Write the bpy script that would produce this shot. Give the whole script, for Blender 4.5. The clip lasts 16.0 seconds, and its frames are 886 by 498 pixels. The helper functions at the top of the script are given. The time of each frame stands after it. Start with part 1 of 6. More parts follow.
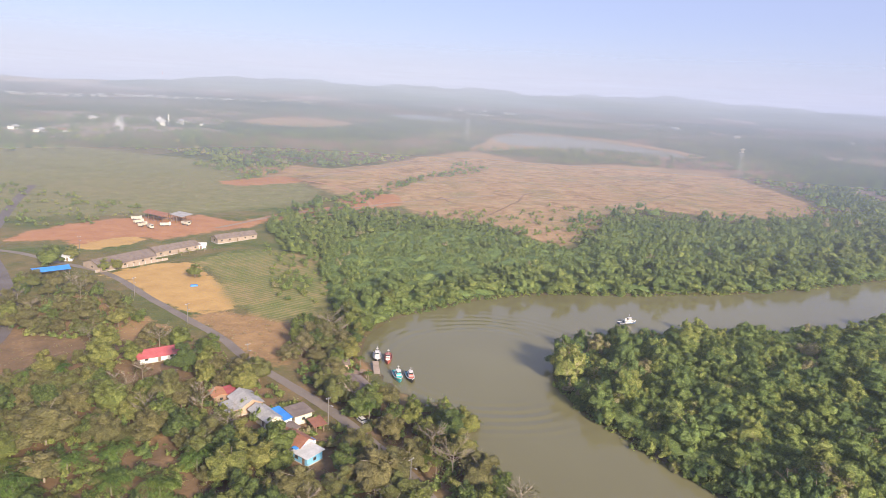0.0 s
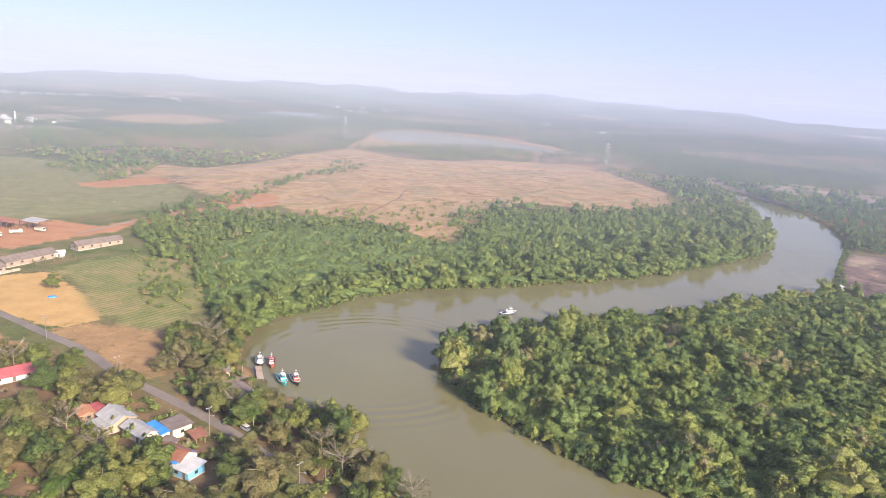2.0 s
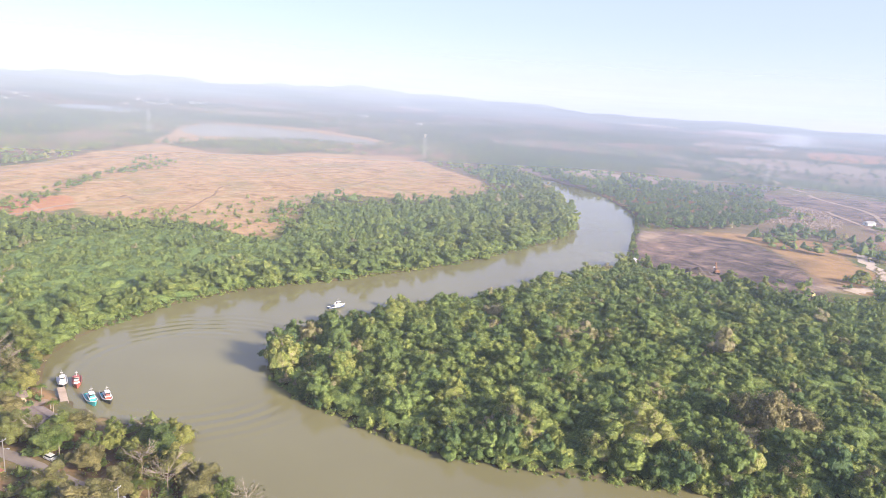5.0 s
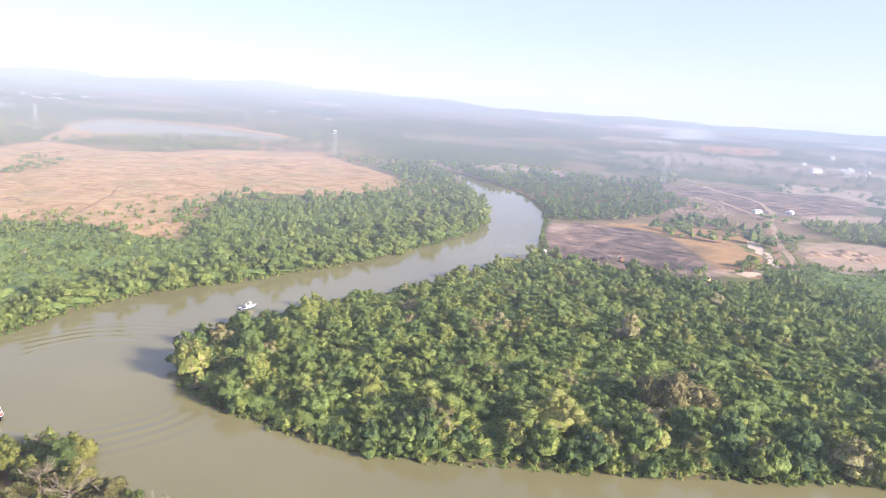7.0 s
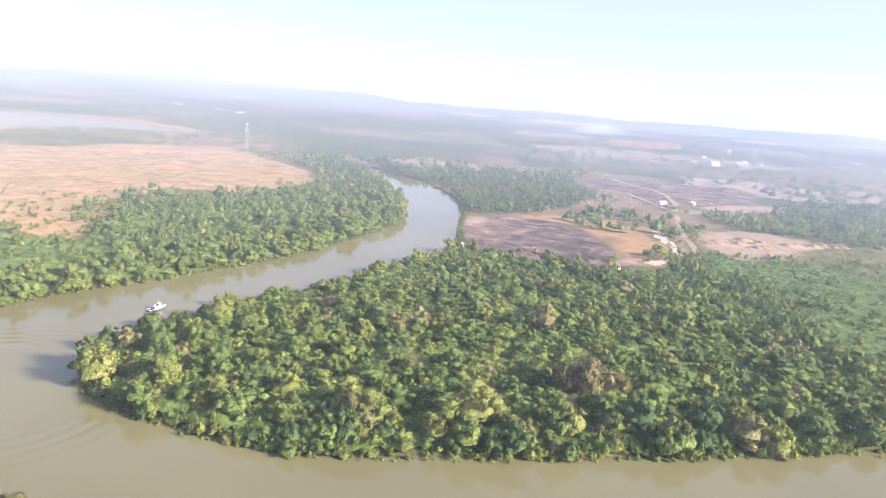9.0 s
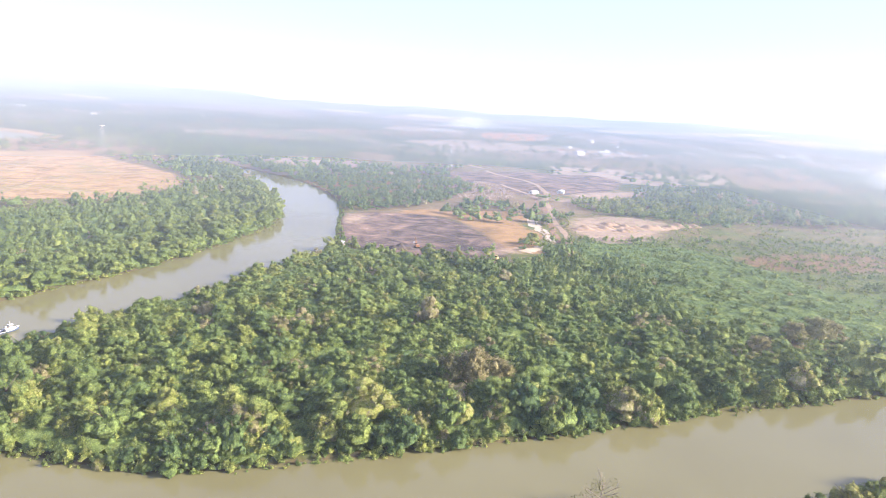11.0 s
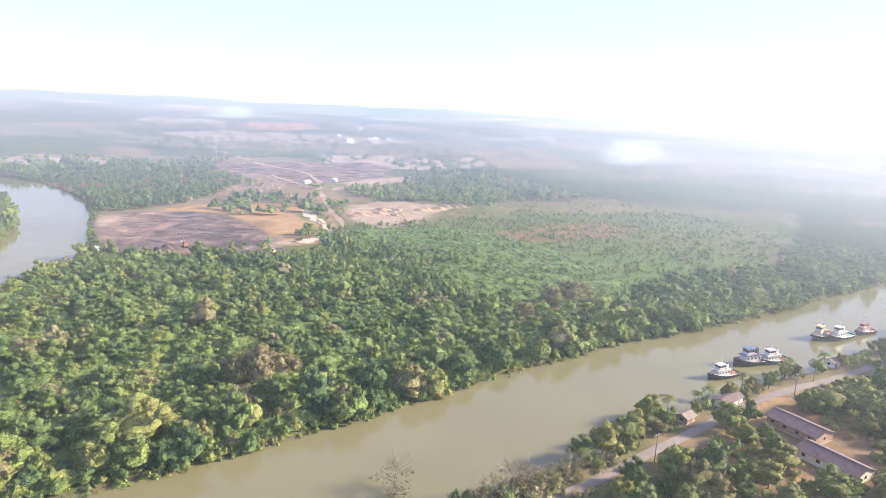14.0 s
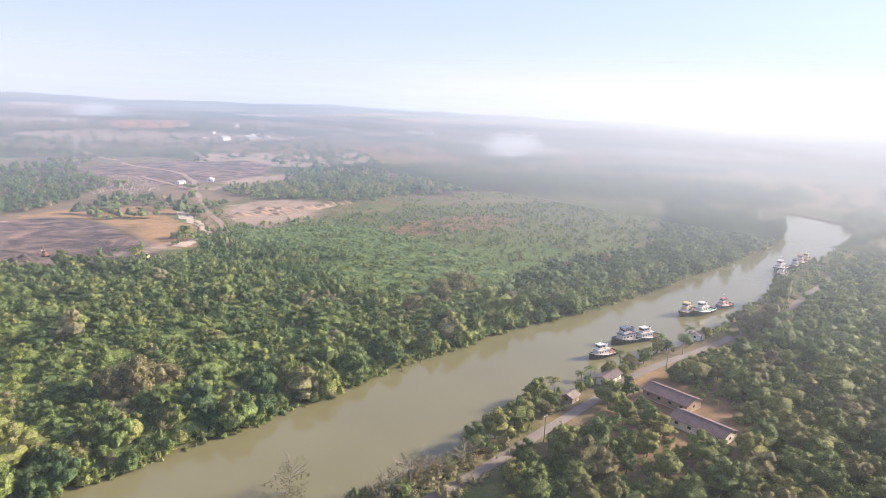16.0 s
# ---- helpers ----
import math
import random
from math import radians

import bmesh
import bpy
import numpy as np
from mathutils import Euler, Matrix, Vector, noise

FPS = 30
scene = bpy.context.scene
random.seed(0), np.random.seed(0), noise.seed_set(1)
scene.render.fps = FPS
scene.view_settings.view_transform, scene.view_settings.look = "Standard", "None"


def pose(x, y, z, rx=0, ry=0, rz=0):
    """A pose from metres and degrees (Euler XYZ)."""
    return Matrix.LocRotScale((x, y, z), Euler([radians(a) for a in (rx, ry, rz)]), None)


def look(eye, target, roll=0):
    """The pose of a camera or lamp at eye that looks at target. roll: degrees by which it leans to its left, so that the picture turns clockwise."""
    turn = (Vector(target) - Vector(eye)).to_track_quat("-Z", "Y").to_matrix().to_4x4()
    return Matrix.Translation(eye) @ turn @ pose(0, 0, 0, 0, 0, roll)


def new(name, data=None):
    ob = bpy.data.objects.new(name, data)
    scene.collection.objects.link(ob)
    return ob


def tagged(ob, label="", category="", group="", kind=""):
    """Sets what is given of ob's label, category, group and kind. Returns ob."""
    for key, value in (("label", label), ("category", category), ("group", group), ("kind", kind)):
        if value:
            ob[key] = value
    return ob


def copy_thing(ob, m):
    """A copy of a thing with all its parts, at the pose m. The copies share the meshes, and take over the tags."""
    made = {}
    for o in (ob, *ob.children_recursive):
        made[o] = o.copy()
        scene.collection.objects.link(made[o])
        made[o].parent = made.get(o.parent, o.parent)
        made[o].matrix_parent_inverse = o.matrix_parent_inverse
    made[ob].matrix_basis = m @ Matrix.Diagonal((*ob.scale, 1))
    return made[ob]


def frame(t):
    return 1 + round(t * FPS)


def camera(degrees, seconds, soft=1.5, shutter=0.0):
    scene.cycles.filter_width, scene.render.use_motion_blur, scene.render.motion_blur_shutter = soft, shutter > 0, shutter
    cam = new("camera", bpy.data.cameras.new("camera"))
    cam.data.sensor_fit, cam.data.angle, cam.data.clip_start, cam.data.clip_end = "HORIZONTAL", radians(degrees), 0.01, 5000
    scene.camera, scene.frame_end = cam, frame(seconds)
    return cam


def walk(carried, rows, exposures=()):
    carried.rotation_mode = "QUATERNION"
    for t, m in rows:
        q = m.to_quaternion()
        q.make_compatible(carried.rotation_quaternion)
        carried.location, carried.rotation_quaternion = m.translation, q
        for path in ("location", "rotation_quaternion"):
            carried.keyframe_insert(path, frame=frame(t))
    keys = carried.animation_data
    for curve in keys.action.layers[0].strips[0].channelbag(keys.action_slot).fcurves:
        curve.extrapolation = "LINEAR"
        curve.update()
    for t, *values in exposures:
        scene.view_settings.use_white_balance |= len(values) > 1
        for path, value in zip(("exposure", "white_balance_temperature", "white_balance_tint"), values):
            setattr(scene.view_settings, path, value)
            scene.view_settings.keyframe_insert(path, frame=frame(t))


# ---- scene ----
cam = camera(66.46, 16.0, soft=0.7)
EYE = (0, 0, 100)
walk(cam, [
    (0.0, pose(*EYE, 76.50, -3.12, -0.55)),
    (0.5, pose(*EYE, 76.57, -3.24, -2.39)),
    (1.0, pose(*EYE, 76.66, -3.37, -5.21)),
    (1.5, pose(*EYE, 76.76, -3.34, -8.01)),
    (2.0, pose(*EYE, 76.82, -3.47, -10.67)),
    (2.5, pose(*EYE, 76.88, -3.50, -13.09)),
    (3.0, pose(*EYE, 76.91, -3.61, -15.71)),
    (3.5, pose(*EYE, 76.98, -3.62, -18.22)),
    (4.0, pose(*EYE, 77.02, -3.73, -20.81)),
    (4.5, pose(*EYE, 77.05, -3.71, -23.06)),
    (5.0, pose(*EYE, 77.09, -3.63, -25.80)),
    (7.5, pose(*EYE, 77.19, -3.88, -34.83)),
    (8.0, pose(*EYE, 77.20, -3.99, -36.59)),
    (10.5, pose(*EYE, 77.40, -3.85, -47.65)),
    (11.0, pose(*EYE, 77.54, -3.43, -50.79)),
    (11.5, pose(*EYE, 77.51, -3.67, -53.40)),
    (12.0, pose(*EYE, 77.57, -3.59, -56.55)),
    (12.5, pose(*EYE, 77.62, -3.47, -59.67)),
    (13.0, pose(*EYE, 77.66, -3.36, -62.99)),
    (13.5, pose(*EYE, 77.67, -3.19, -66.49)),
    (14.0, pose(*EYE, 77.65, -2.96, -70.01)),
    (14.5, pose(*EYE, 77.65, -2.74, -72.67)),
    (15.0, pose(*EYE, 77.65, -2.59, -75.41)),
    (15.5, pose(*EYE, 77.65, -2.41, -77.70)),
    (16.0, pose(*EYE, 77.71, -2.57, -79.89)),
], [(0, 1.09, 6050, 18), (2, 1.31, 6000, 18), (5, 1.62, 5920, 18), (8, 1.75, 5880, 17), (11, 1.93, 5880, 16), (13, 1.92, 5880, 15), (15, 1.70, 5980, 15.5), (16, 1.51, 6080, 17)])

# ---- light ----
SUN_AZ, SUN_EL = radians(150), radians(25)   # clockwise from +y, above the horizon
world = bpy.data.worlds.new("world")
scene.world = world
world.use_nodes = True
wn = world.node_tree
sky = wn.nodes.new("ShaderNodeTexSky")
sky.sky_type, sky.sun_disc = "NISHITA", False
sky.sun_elevation, sky.sun_rotation = SUN_EL, SUN_AZ
sky.altitude, sky.air_density, sky.dust_density, sky.ozone_density = 60, 1.0, 0.6, 3.0
air = wn.nodes.new("ShaderNodeMix")   # thin high haze over the whole sky
air.data_type = "RGBA"
air.inputs[0].default_value = 0.72
air.inputs[7].default_value = (2.9, 3.0, 4.25, 1)
wn.links.new(sky.outputs[0], air.inputs[6])
wn.links.new(air.outputs[2], wn.nodes["Background"].inputs[0])
wn.nodes["Background"].inputs[1].default_value = 0.086
sun = new("sun", bpy.data.lights.new("sun", "SUN"))
sun.data.energy, sun.data.angle, sun.data.color = 4.5, radians(9), (1.0, 0.84, 0.60)
sun.matrix_world = look((0, 0, 0), (-math.sin(SUN_AZ) * math.cos(SUN_EL), -math.cos(SUN_AZ) * math.cos(SUN_EL), -math.sin(SUN_EL)))



# ---- materials ----
def nodes_of(name):
    m = bpy.data.materials.new(name)
    m.use_nodes = True
    nt = m.node_tree
    return m, nt, nt.nodes["Principled BSDF"]


def put(nt, kind, **given):
    """A node with its inputs: a socket is linked, anything else is its value."""
    n = nt.nodes.new("ShaderNode" + kind)
    for key, value in given.items():
        k = int(key[1:]) if key[0] == "i" and key[1:].isdigit() else key.replace("_", " ")
        if isinstance(value, bpy.types.NodeSocket):
            nt.links.new(value, n.inputs[k])
        else:
            n.inputs[k].default_value = value
    return n


def noise_of(nt, vec, scale, detail=3.0, rough=0.55):
    return put(nt, "TexNoise", Vector=vec, Scale=scale, Detail=detail, Roughness=rough).outputs["Fac"]


def ramp(nt, fac, stops):
    n = put(nt, "ValToRGB", Fac=fac)
    el = n.color_ramp.elements
    while len(el) < len(stops):
        el.new(0.5)
    for e, (at, col) in zip(el, stops):
        e.position, e.color = at, (*col, 1)
    return n.outputs["Color"]


def mix(nt, fac, a, b, how="MIX"):
    n = nt.nodes.new("ShaderNodeMix")
    n.data_type, n.blend_type = "RGBA", how
    for i, v in ((0, fac), (6, a), (7, b)):
        if isinstance(v, bpy.types.NodeSocket):
            nt.links.new(v, n.inputs[i])
        else:
            n.inputs[i].default_value = v if i == 0 else (*v, 1)
    return n.outputs[2]


def calc(nt, how, a, b=0.0, c=0.0):
    n = nt.nodes.new("ShaderNodeMath")
    n.operation = how
    for i, v in enumerate((a, b, c)):
        if isinstance(v, bpy.types.NodeSocket):
            nt.links.new(v, n.inputs[i])
        else:
            n.inputs[i].default_value = v
    return n.outputs[0]


def span(nt, v, lo, hi, a=0.0, b=1.0):
    n = put(nt, "MapRange", Value=v, From_Min=lo, From_Max=hi, To_Min=a, To_Max=b)
    return n.outputs[0]


def bump(nt, bsdf, height, strength=0.4, distance=0.05):
    n = put(nt, "Bump", Height=height, Strength=strength, Distance=distance)
    nt.links.new(n.outputs[0], bsdf.inputs["Normal"])


def plain(name, low, high, rough=0.7, scale=2.0, metal=0.0, lift=0.2):
    """A surface that wanders between two colours, with grain and faint relief."""
    m, nt, b = nodes_of(name)
    pos = put(nt, "TexCoord").outputs["Object"]
    big, fine = noise_of(nt, pos, scale * 0.3, 4), noise_of(nt, pos, scale * 3, 5, 0.7)
    f = calc(nt, "ADD", calc(nt, "MULTIPLY", big, 0.65), calc(nt, "MULTIPLY", fine, 0.35))
    nt.links.new(ramp(nt, f, [(0.32, low), (0.68, high)]), b.inputs["Base Color"])
    b.inputs["Roughness"].default_value, b.inputs["Metallic"].default_value = rough, metal
    bump(nt, b, fine, lift, 0.03)
    return m


LEAF_STOPS = [(0.0, (0.128, 0.205, 0.080)), (0.35, (0.192, 0.278, 0.088)), (0.65, (0.275, 0.350, 0.096)),
              (0.86, (0.378, 0.408, 0.108)), (1.0, (0.400, 0.360, 0.190))]


def leaf_material(name, stops, tint_from="object"):
    """Foliage: each plant has its tint, each bough and spray its shade, with leafy mottling and relief."""
    m, nt, b = nodes_of(name)
    if tint_from == "object":
        tint = put(nt, "ObjectInfo").outputs["Random"]
    else:
        a = put(nt, "Attribute")
        a.attribute_name = "tint"
        tint = a.outputs["Fac"]
    isle = put(nt, "NewGeometry").outputs["Random Per Island"]
    pos = put(nt, "TexCoord").outputs["Object"]
    leafy, clump = noise_of(nt, pos, 2.6, 4, 0.8), noise_of(nt, pos, 0.5, 2, 0.5)
    spray = put(nt, "TexVoronoi", Vector=pos, Scale=2.4)
    own = put(nt, "SeparateColor", Color=spray.outputs["Color"]).outputs[0]
    fac = calc(nt, "ADD", tint, span(nt, isle, 0, 1, -0.07, 0.07))
    fac = calc(nt, "ADD", fac, span(nt, own, 0, 1, -0.07, 0.07))
    fac = calc(nt, "ADD", fac, span(nt, clump, 0.3, 0.7, -0.08, 0.08))
    col = ramp(nt, fac, stops)
    shade = calc(nt, "MULTIPLY", span(nt, isle, 0, 1, 0.80, 1.20), span(nt, leafy, 0.3, 0.7, 0.62, 1.36))
    shade = calc(nt, "MULTIPLY", shade, span(nt, own, 0, 1, 0.80, 1.18))
    relief = calc(nt, "SUBTRACT", leafy, spray.outputs["Distance"])
    hsv = put(nt, "HueSaturation", Color=col, Value=shade)
    nt.links.new(hsv.outputs[0], b.inputs["Base Color"])
    b.inputs["Roughness"].default_value = 0.6
    b.inputs["Specular IOR Level"].default_value = 0.2
    puff = put(nt, "Attribute")     # the rounded lie of the foliage
    puff.attribute_name = "puff"
    lie = put(nt, "VectorTransform", Vector=puff.outputs["Vector"])
    lie.vector_type, lie.convert_from, lie.convert_to = "NORMAL", "OBJECT", "WORLD"
    rough = put(nt, "Bump", Height=relief, Strength=0.8, Distance=0.4, Normal=lie.outputs[0])
    nt.links.new(rough.outputs[0], b.inputs["Normal"])
    thin = put(nt, "BsdfTranslucent", Color=hsv.outputs[0], Normal=lie.outputs[0])
    both = put(nt, "MixShader", i0=0.40, i1=b.outputs[0], i2=thin.outputs[0])
    nt.links.new(both.outputs[0], nt.nodes["Material Output"].inputs[0])
    return m


LEAF = leaf_material("leaf", LEAF_STOPS)
GARDEN_STOPS = [(0.0, (0.130, 0.185, 0.056)), (0.35, (0.200, 0.252, 0.066)), (0.7, (0.275, 0.302, 0.080)), (1.0, (0.330, 0.320, 0.095))]
LEAF_GARDEN = leaf_material("leaf_garden", GARDEN_STOPS)
LEAF_WOOD = leaf_material("leaf_wood", LEAF_STOPS, "attribute")
DRY_STOPS = [(0.0, (0.19, 0.19, 0.07)), (0.5, (0.26, 0.23, 0.095)), (1.0, (0.21, 0.235, 0.072))]
LEAF_DRY = leaf_material("leaf_dry", DRY_STOPS)
TAN_STOPS = [(0.0, (0.31, 0.30, 0.13)), (0.5, (0.39, 0.35, 0.17)), (1.0, (0.33, 0.34, 0.14))]
LEAF_TAN = leaf_material("leaf_tan", TAN_STOPS)
PALM_STOPS = [(0.0, (0.10, 0.19, 0.04)), (0.6, (0.16, 0.25, 0.05)), (1.0, (0.26, 0.26, 0.06))]
LEAF_PALM = leaf_material("leaf_palm", PALM_STOPS)
BARK = plain("bark", (0.11, 0.085, 0.06), (0.24, 0.2, 0.15), 0.9, 1.5)
BARK_PALE = plain("bark_pale", (0.22, 0.18, 0.13), (0.38, 0.32, 0.25), 0.9, 1.5)


# ---- plan helpers ----
def smooth_line(points, steps=4, closed=False):
    """A rounded line through control points (Catmull-Rom)."""
    p = np.array(points, float)
    n = len(p)
    out = []
    for i in range(n if closed else n - 1):
        if closed:
            a, b, c, d = (p[(i + k) % n] for k in (-1, 0, 1, 2))
        else:
            a, b, c, d = p[max(i - 1, 0)], p[i], p[i + 1], p[min(i + 2, n - 1)]
        for s in range(steps):
            t = s / steps
            out.append(0.5 * (2 * b + (c - a) * t + (2 * a - 5 * b + 4 * c - d) * t * t + (3 * b - a - 3 * c + d) * t ** 3))
    if not closed:
        out.append(p[-1])
    return np.array(out)


def edge_distance(xy, poly):
    """Metres from a closed outline, positive inside."""
    xy = np.asarray(xy, float)
    best = np.full(len(xy), 1e12)
    inside = np.zeros(len(xy), bool)
    for a, b in zip(poly, np.roll(poly, -1, axis=0)):
        ab = b - a
        t = np.clip(((xy - a) @ ab) / max(ab @ ab, 1e-9), 0, 1)
        d = xy - a - t[:, None] * ab
        best = np.minimum(best, (d * d).sum(1))
        cross = (a[1] > xy[:, 1]) != (b[1] > xy[:, 1])
        with np.errstate(divide="ignore", invalid="ignore"):
            x = a[0] + (xy[:, 1] - a[1]) * ab[0] / ab[1]
        inside ^= cross & (xy[:, 0] < x)
    return np.where(inside, 1, -1) * np.sqrt(best)


def outline(*points, steps=3):
    return smooth_line(points, steps, closed=True)


def waves(x, y, size, seed=0):
    """A cheap rolling field between about -1 and 1."""
    r = np.random.default_rng(seed)
    v = 0
    for k in range(6):
        a, ph = r.uniform(0, 2 * math.pi, 2)
        f = 2 * math.pi / size * r.uniform(0.6, 1.7)
        v = v + np.sin((x * math.cos(a) + y * math.sin(a)) * f + ph + 1.3 * np.sin((x * math.sin(a) - y * math.cos(a)) * f * 0.7 + ph))
    return v / 4.0


OUTER_BANK = [(800, -205), (757, -242), (720, -266), (690, -272), (650, -260), (599, -234), (516, -188), (456, -148), (397, -118),
              (357, -97), (316, -70), (296, -57), (280, -43), (258, -25), (236, -11), (215, 5), (190, 15), (165, 32), (135, 56), (105, 78),
              (72, 98), (42, 125), (25, 152), (16, 173), (8, 192), (-7, 211), (-20, 232), (-23, 252), (-19, 270), (-9, 286), (6, 299),
              (27, 315), (50, 325), (72, 332), (100, 333), (132, 340), (166, 347), (206, 361), (251, 381)]
OUTER_BANK_NORTH = [(297, 403), (339, 440), (380, 496), (424, 590), (458, 670), (484, 735), (508, 790), (530, 822)]
UPPER_REACH = [(458, 670), (490, 750), (530, 850), (580, 970), (640, 1160), (720, 1500)]
INNER_BANK = [(534, 824), (526, 802), (518, 770), (513, 735), (508, 695), (503, 640), (495, 605), (483, 571), (440, 484), (394, 428), (343, 375), (298, 330),
              (258, 313), (212, 298), (185, 290), (160, 284), (130, 279), (100, 273), (74, 263), (58, 250), (51, 233), (50, 214), (55, 197),
              (64, 182), (74, 165), (86, 150), (104, 137), (133, 118), (150, 106), (166, 96), (185, 85), (208, 72), (237, 55), (262, 38)]
INNER_BANK_EAST = [(298, 14), (328, -10), (364, -40), (421, -78), (474, -114), (549, -159), (615, -192), (665, -198), (700, -185), (745, -160)]
RIVER = smooth_line(OUTER_BANK + OUTER_BANK_NORTH + INNER_BANK + INNER_BANK_EAST, 3, closed=True)
LAKE = outline((128, 1445), (214, 1610), (358, 1540), (470, 1240), (342, 1225), (226, 1270), (144, 1311))
POND = outline((-140, 2110), (52, 2040), (110, 2229), (-95, 2350))


def water_distance(x, y):
    """Metres inland from the nearest waterline, negative on the water."""
    xy = np.stack([np.ravel(x), np.ravel(y)], 1)
    return -np.maximum.reduce([edge_distance(xy, w) for w in (RIVER, LAKE, POND)])


def land(x, y, inland=None):
    """The height of the ground."""
    x, y = np.asarray(x, float), np.asarray(y, float)
    d = water_distance(x, y).reshape(x.shape) if inland is None else inland
    r = np.hypot(x, y)
    far = np.clip((r - 900) / 2500, 0, 1)
    z = np.clip(d * 0.8, -2.5, 1.2)
    roll = np.clip((d - 15) / 60, 0, 1)
    z = z + roll * (0.35 * waves(x, y, 70, 3) + 0.35) + roll * far * (14 * waves(x, y, 900, 5) + 9)
    z = z + roll * np.clip((r - 450) / 500, 0, 1) * 1.6 * (waves(x, y, 130, 8) + 0.6)
    return z


class Geo:
    """Vertices and faces that become one mesh."""

    def __init__(self):
        self.v, self.f = [], []

    def add(self, verts, faces):
        n = len(self.v)
        self.v += [tuple(p) for p in verts]
        self.f += [tuple(i + n for i in f) for f in faces]
        return self

    def box(self, c, s, rz=0.0, taper=1.0, rx=0.0):
        hx, hy, hz = (k / 2 for k in s)
        m = Matrix.Translation(c) @ Matrix.Rotation(rz, 4, "Z") @ Matrix.Rotation(rx, 4, "X")
        vs = [(-hx, -hy, -hz), (hx, -hy, -hz), (hx, hy, -hz), (-hx, hy, -hz)]
        vs += [(px * taper, py * taper, hz) for px, py, _ in vs]
        return self.add([m @ Vector(p) for p in vs], [(3, 2, 1, 0), (4, 5, 6, 7), (0, 1, 5, 4), (1, 2, 6, 5), (2, 3, 7, 6), (3, 0, 4, 7)])

    def tube(self, a, b, r0, r1=None, n=8):
        a, b = Vector(a), Vector(b)
        r1 = r0 if r1 is None else r1
        q = (b - a).to_track_quat("Z", "Y")
        vs = []
        for p, r in ((a, r0), (b, r1)):
            vs += [p + q @ Vector((r * math.cos(2 * math.pi * k / n), r * math.sin(2 * math.pi * k / n), 0)) for k in range(n)]
        fs = [(k, (k + 1) % n, n + (k + 1) % n, n + k) for k in range(n)]
        return self.add(vs, fs + [tuple(range(n - 1, -1, -1)), tuple(range(n, 2 * n))])

    def slab(self, corners, thick):
        """A plate from its upper corners, thick downwards."""
        c = [Vector(p) for p in corners]
        n = len(c)
        low = [p - Vector((0, 0, thick)) for p in c]
        fs = [tuple(range(n)), tuple(range(2 * n - 1, n - 1, -1))] + [(k, n + k, n + (k + 1) % n, (k + 1) % n) for k in range(n)]
        return self.add(c + low, fs)


def part(name, geo, material, parent=None, label="", smooth=False):
    me = bpy.data.meshes.new(name)
    me.from_pydata(geo.v, [], geo.f)
    me.materials.append(material)
    if smooth:
        me.shade_smooth()
    me.update()
    ob = new(name, me)
    ob.parent = parent
    return tagged(ob, label)


def mesh_from(name, verts, quads, materials, index=None, tint=None, puff=None):
    """A mesh straight from arrays of vertices and four-cornered faces."""
    me = bpy.data.meshes.new(name)
    nv, nf = len(verts), len(quads)
    me.vertices.add(nv)
    me.vertices.foreach_set("co", np.ascontiguousarray(verts, np.float32).ravel())
    me.loops.add(nf * 4)
    me.loops.foreach_set("vertex_index", np.ascontiguousarray(quads, np.int32).ravel())
    me.polygons.add(nf)
    me.polygons.foreach_set("loop_start", np.arange(nf, dtype=np.int32) * 4)
    for m in materials:
        me.materials.append(m)
    if index is not None:
        me.polygons.foreach_set("material_index", np.ascontiguousarray(index, np.int32))
    if tint is not None:
        a = me.attributes.new("tint", "FLOAT", "POINT")
        a.data.foreach_set("value", np.ascontiguousarray(tint, np.float32))
    if puff is not None:
        a = me.attributes.new("puff", "FLOAT_VECTOR", "POINT")
        a.data.foreach_set("vector", np.ascontiguousarray(puff, np.float32).ravel())
    me.update(calc_edges=True)
    return me


# ---- ground ----
def axis(lo, hi, step, end_lo, end_hi):
    out, s = list(np.arange(lo, hi + 0.1, step)), step
    while out[-1] < end_hi:
        s *= 1.09
        out.append(out[-1] + s)
    s = step
    while out[0] > end_lo:
        s *= 1.09
        out.insert(0, out[0] - s)
    return np.array(out)


# mangrove and scrub outlines
PENINSULA = outline((44, 236), (52, 262), (100, 280), (180, 296), (270, 325), (300, 318), (318, 262), (345, 225), (400, 215), (380, 150), (330, 110), (318, 70), (352, 0), (420, -60),
                    (380, -60), (320, -20), (250, 38), (180, 78), (100, 130), (60, 172))
EAST_WOOD = outline((330, 30), (400, 10), (470, -50), (560, -80), (680, -110), (780, -120), (770, -150), (700, -182), (665, -204), (560, -170), (470, -120), (380, -60), (330, -20))
NORTH_WOOD = outline((-24, 258), (-44, 295), (-52, 330), (-60, 380), (-40, 440), (20, 470), (71, 448), (91, 426), (120, 470), (153, 535), (262, 552), (359, 606), (425, 640), (470, 720), (490, 720),
                     (440, 600), (390, 490), (345, 430), (300, 395), (200, 350), (100, 325), (40, 312), (-5, 285))
NORTH_SCRUB = outline((-60, 370), (-95, 410), (-110, 480), (-62, 528), (0, 508), (43, 492), (71, 455), (20, 468), (-40, 438))
BEND_WOOD = outline((398, 432), (440, 478), (488, 570), (505, 640), (560, 610), (640, 560), (640, 470), (560, 430), (470, 402))
MEADOW = outline((400, 232), (440, 250), (520, 200), (640, 90), (720, -20), (700, -120), (560, -70), (450, -45), (372, 15), (325, 78), (345, 150), (380, 190))

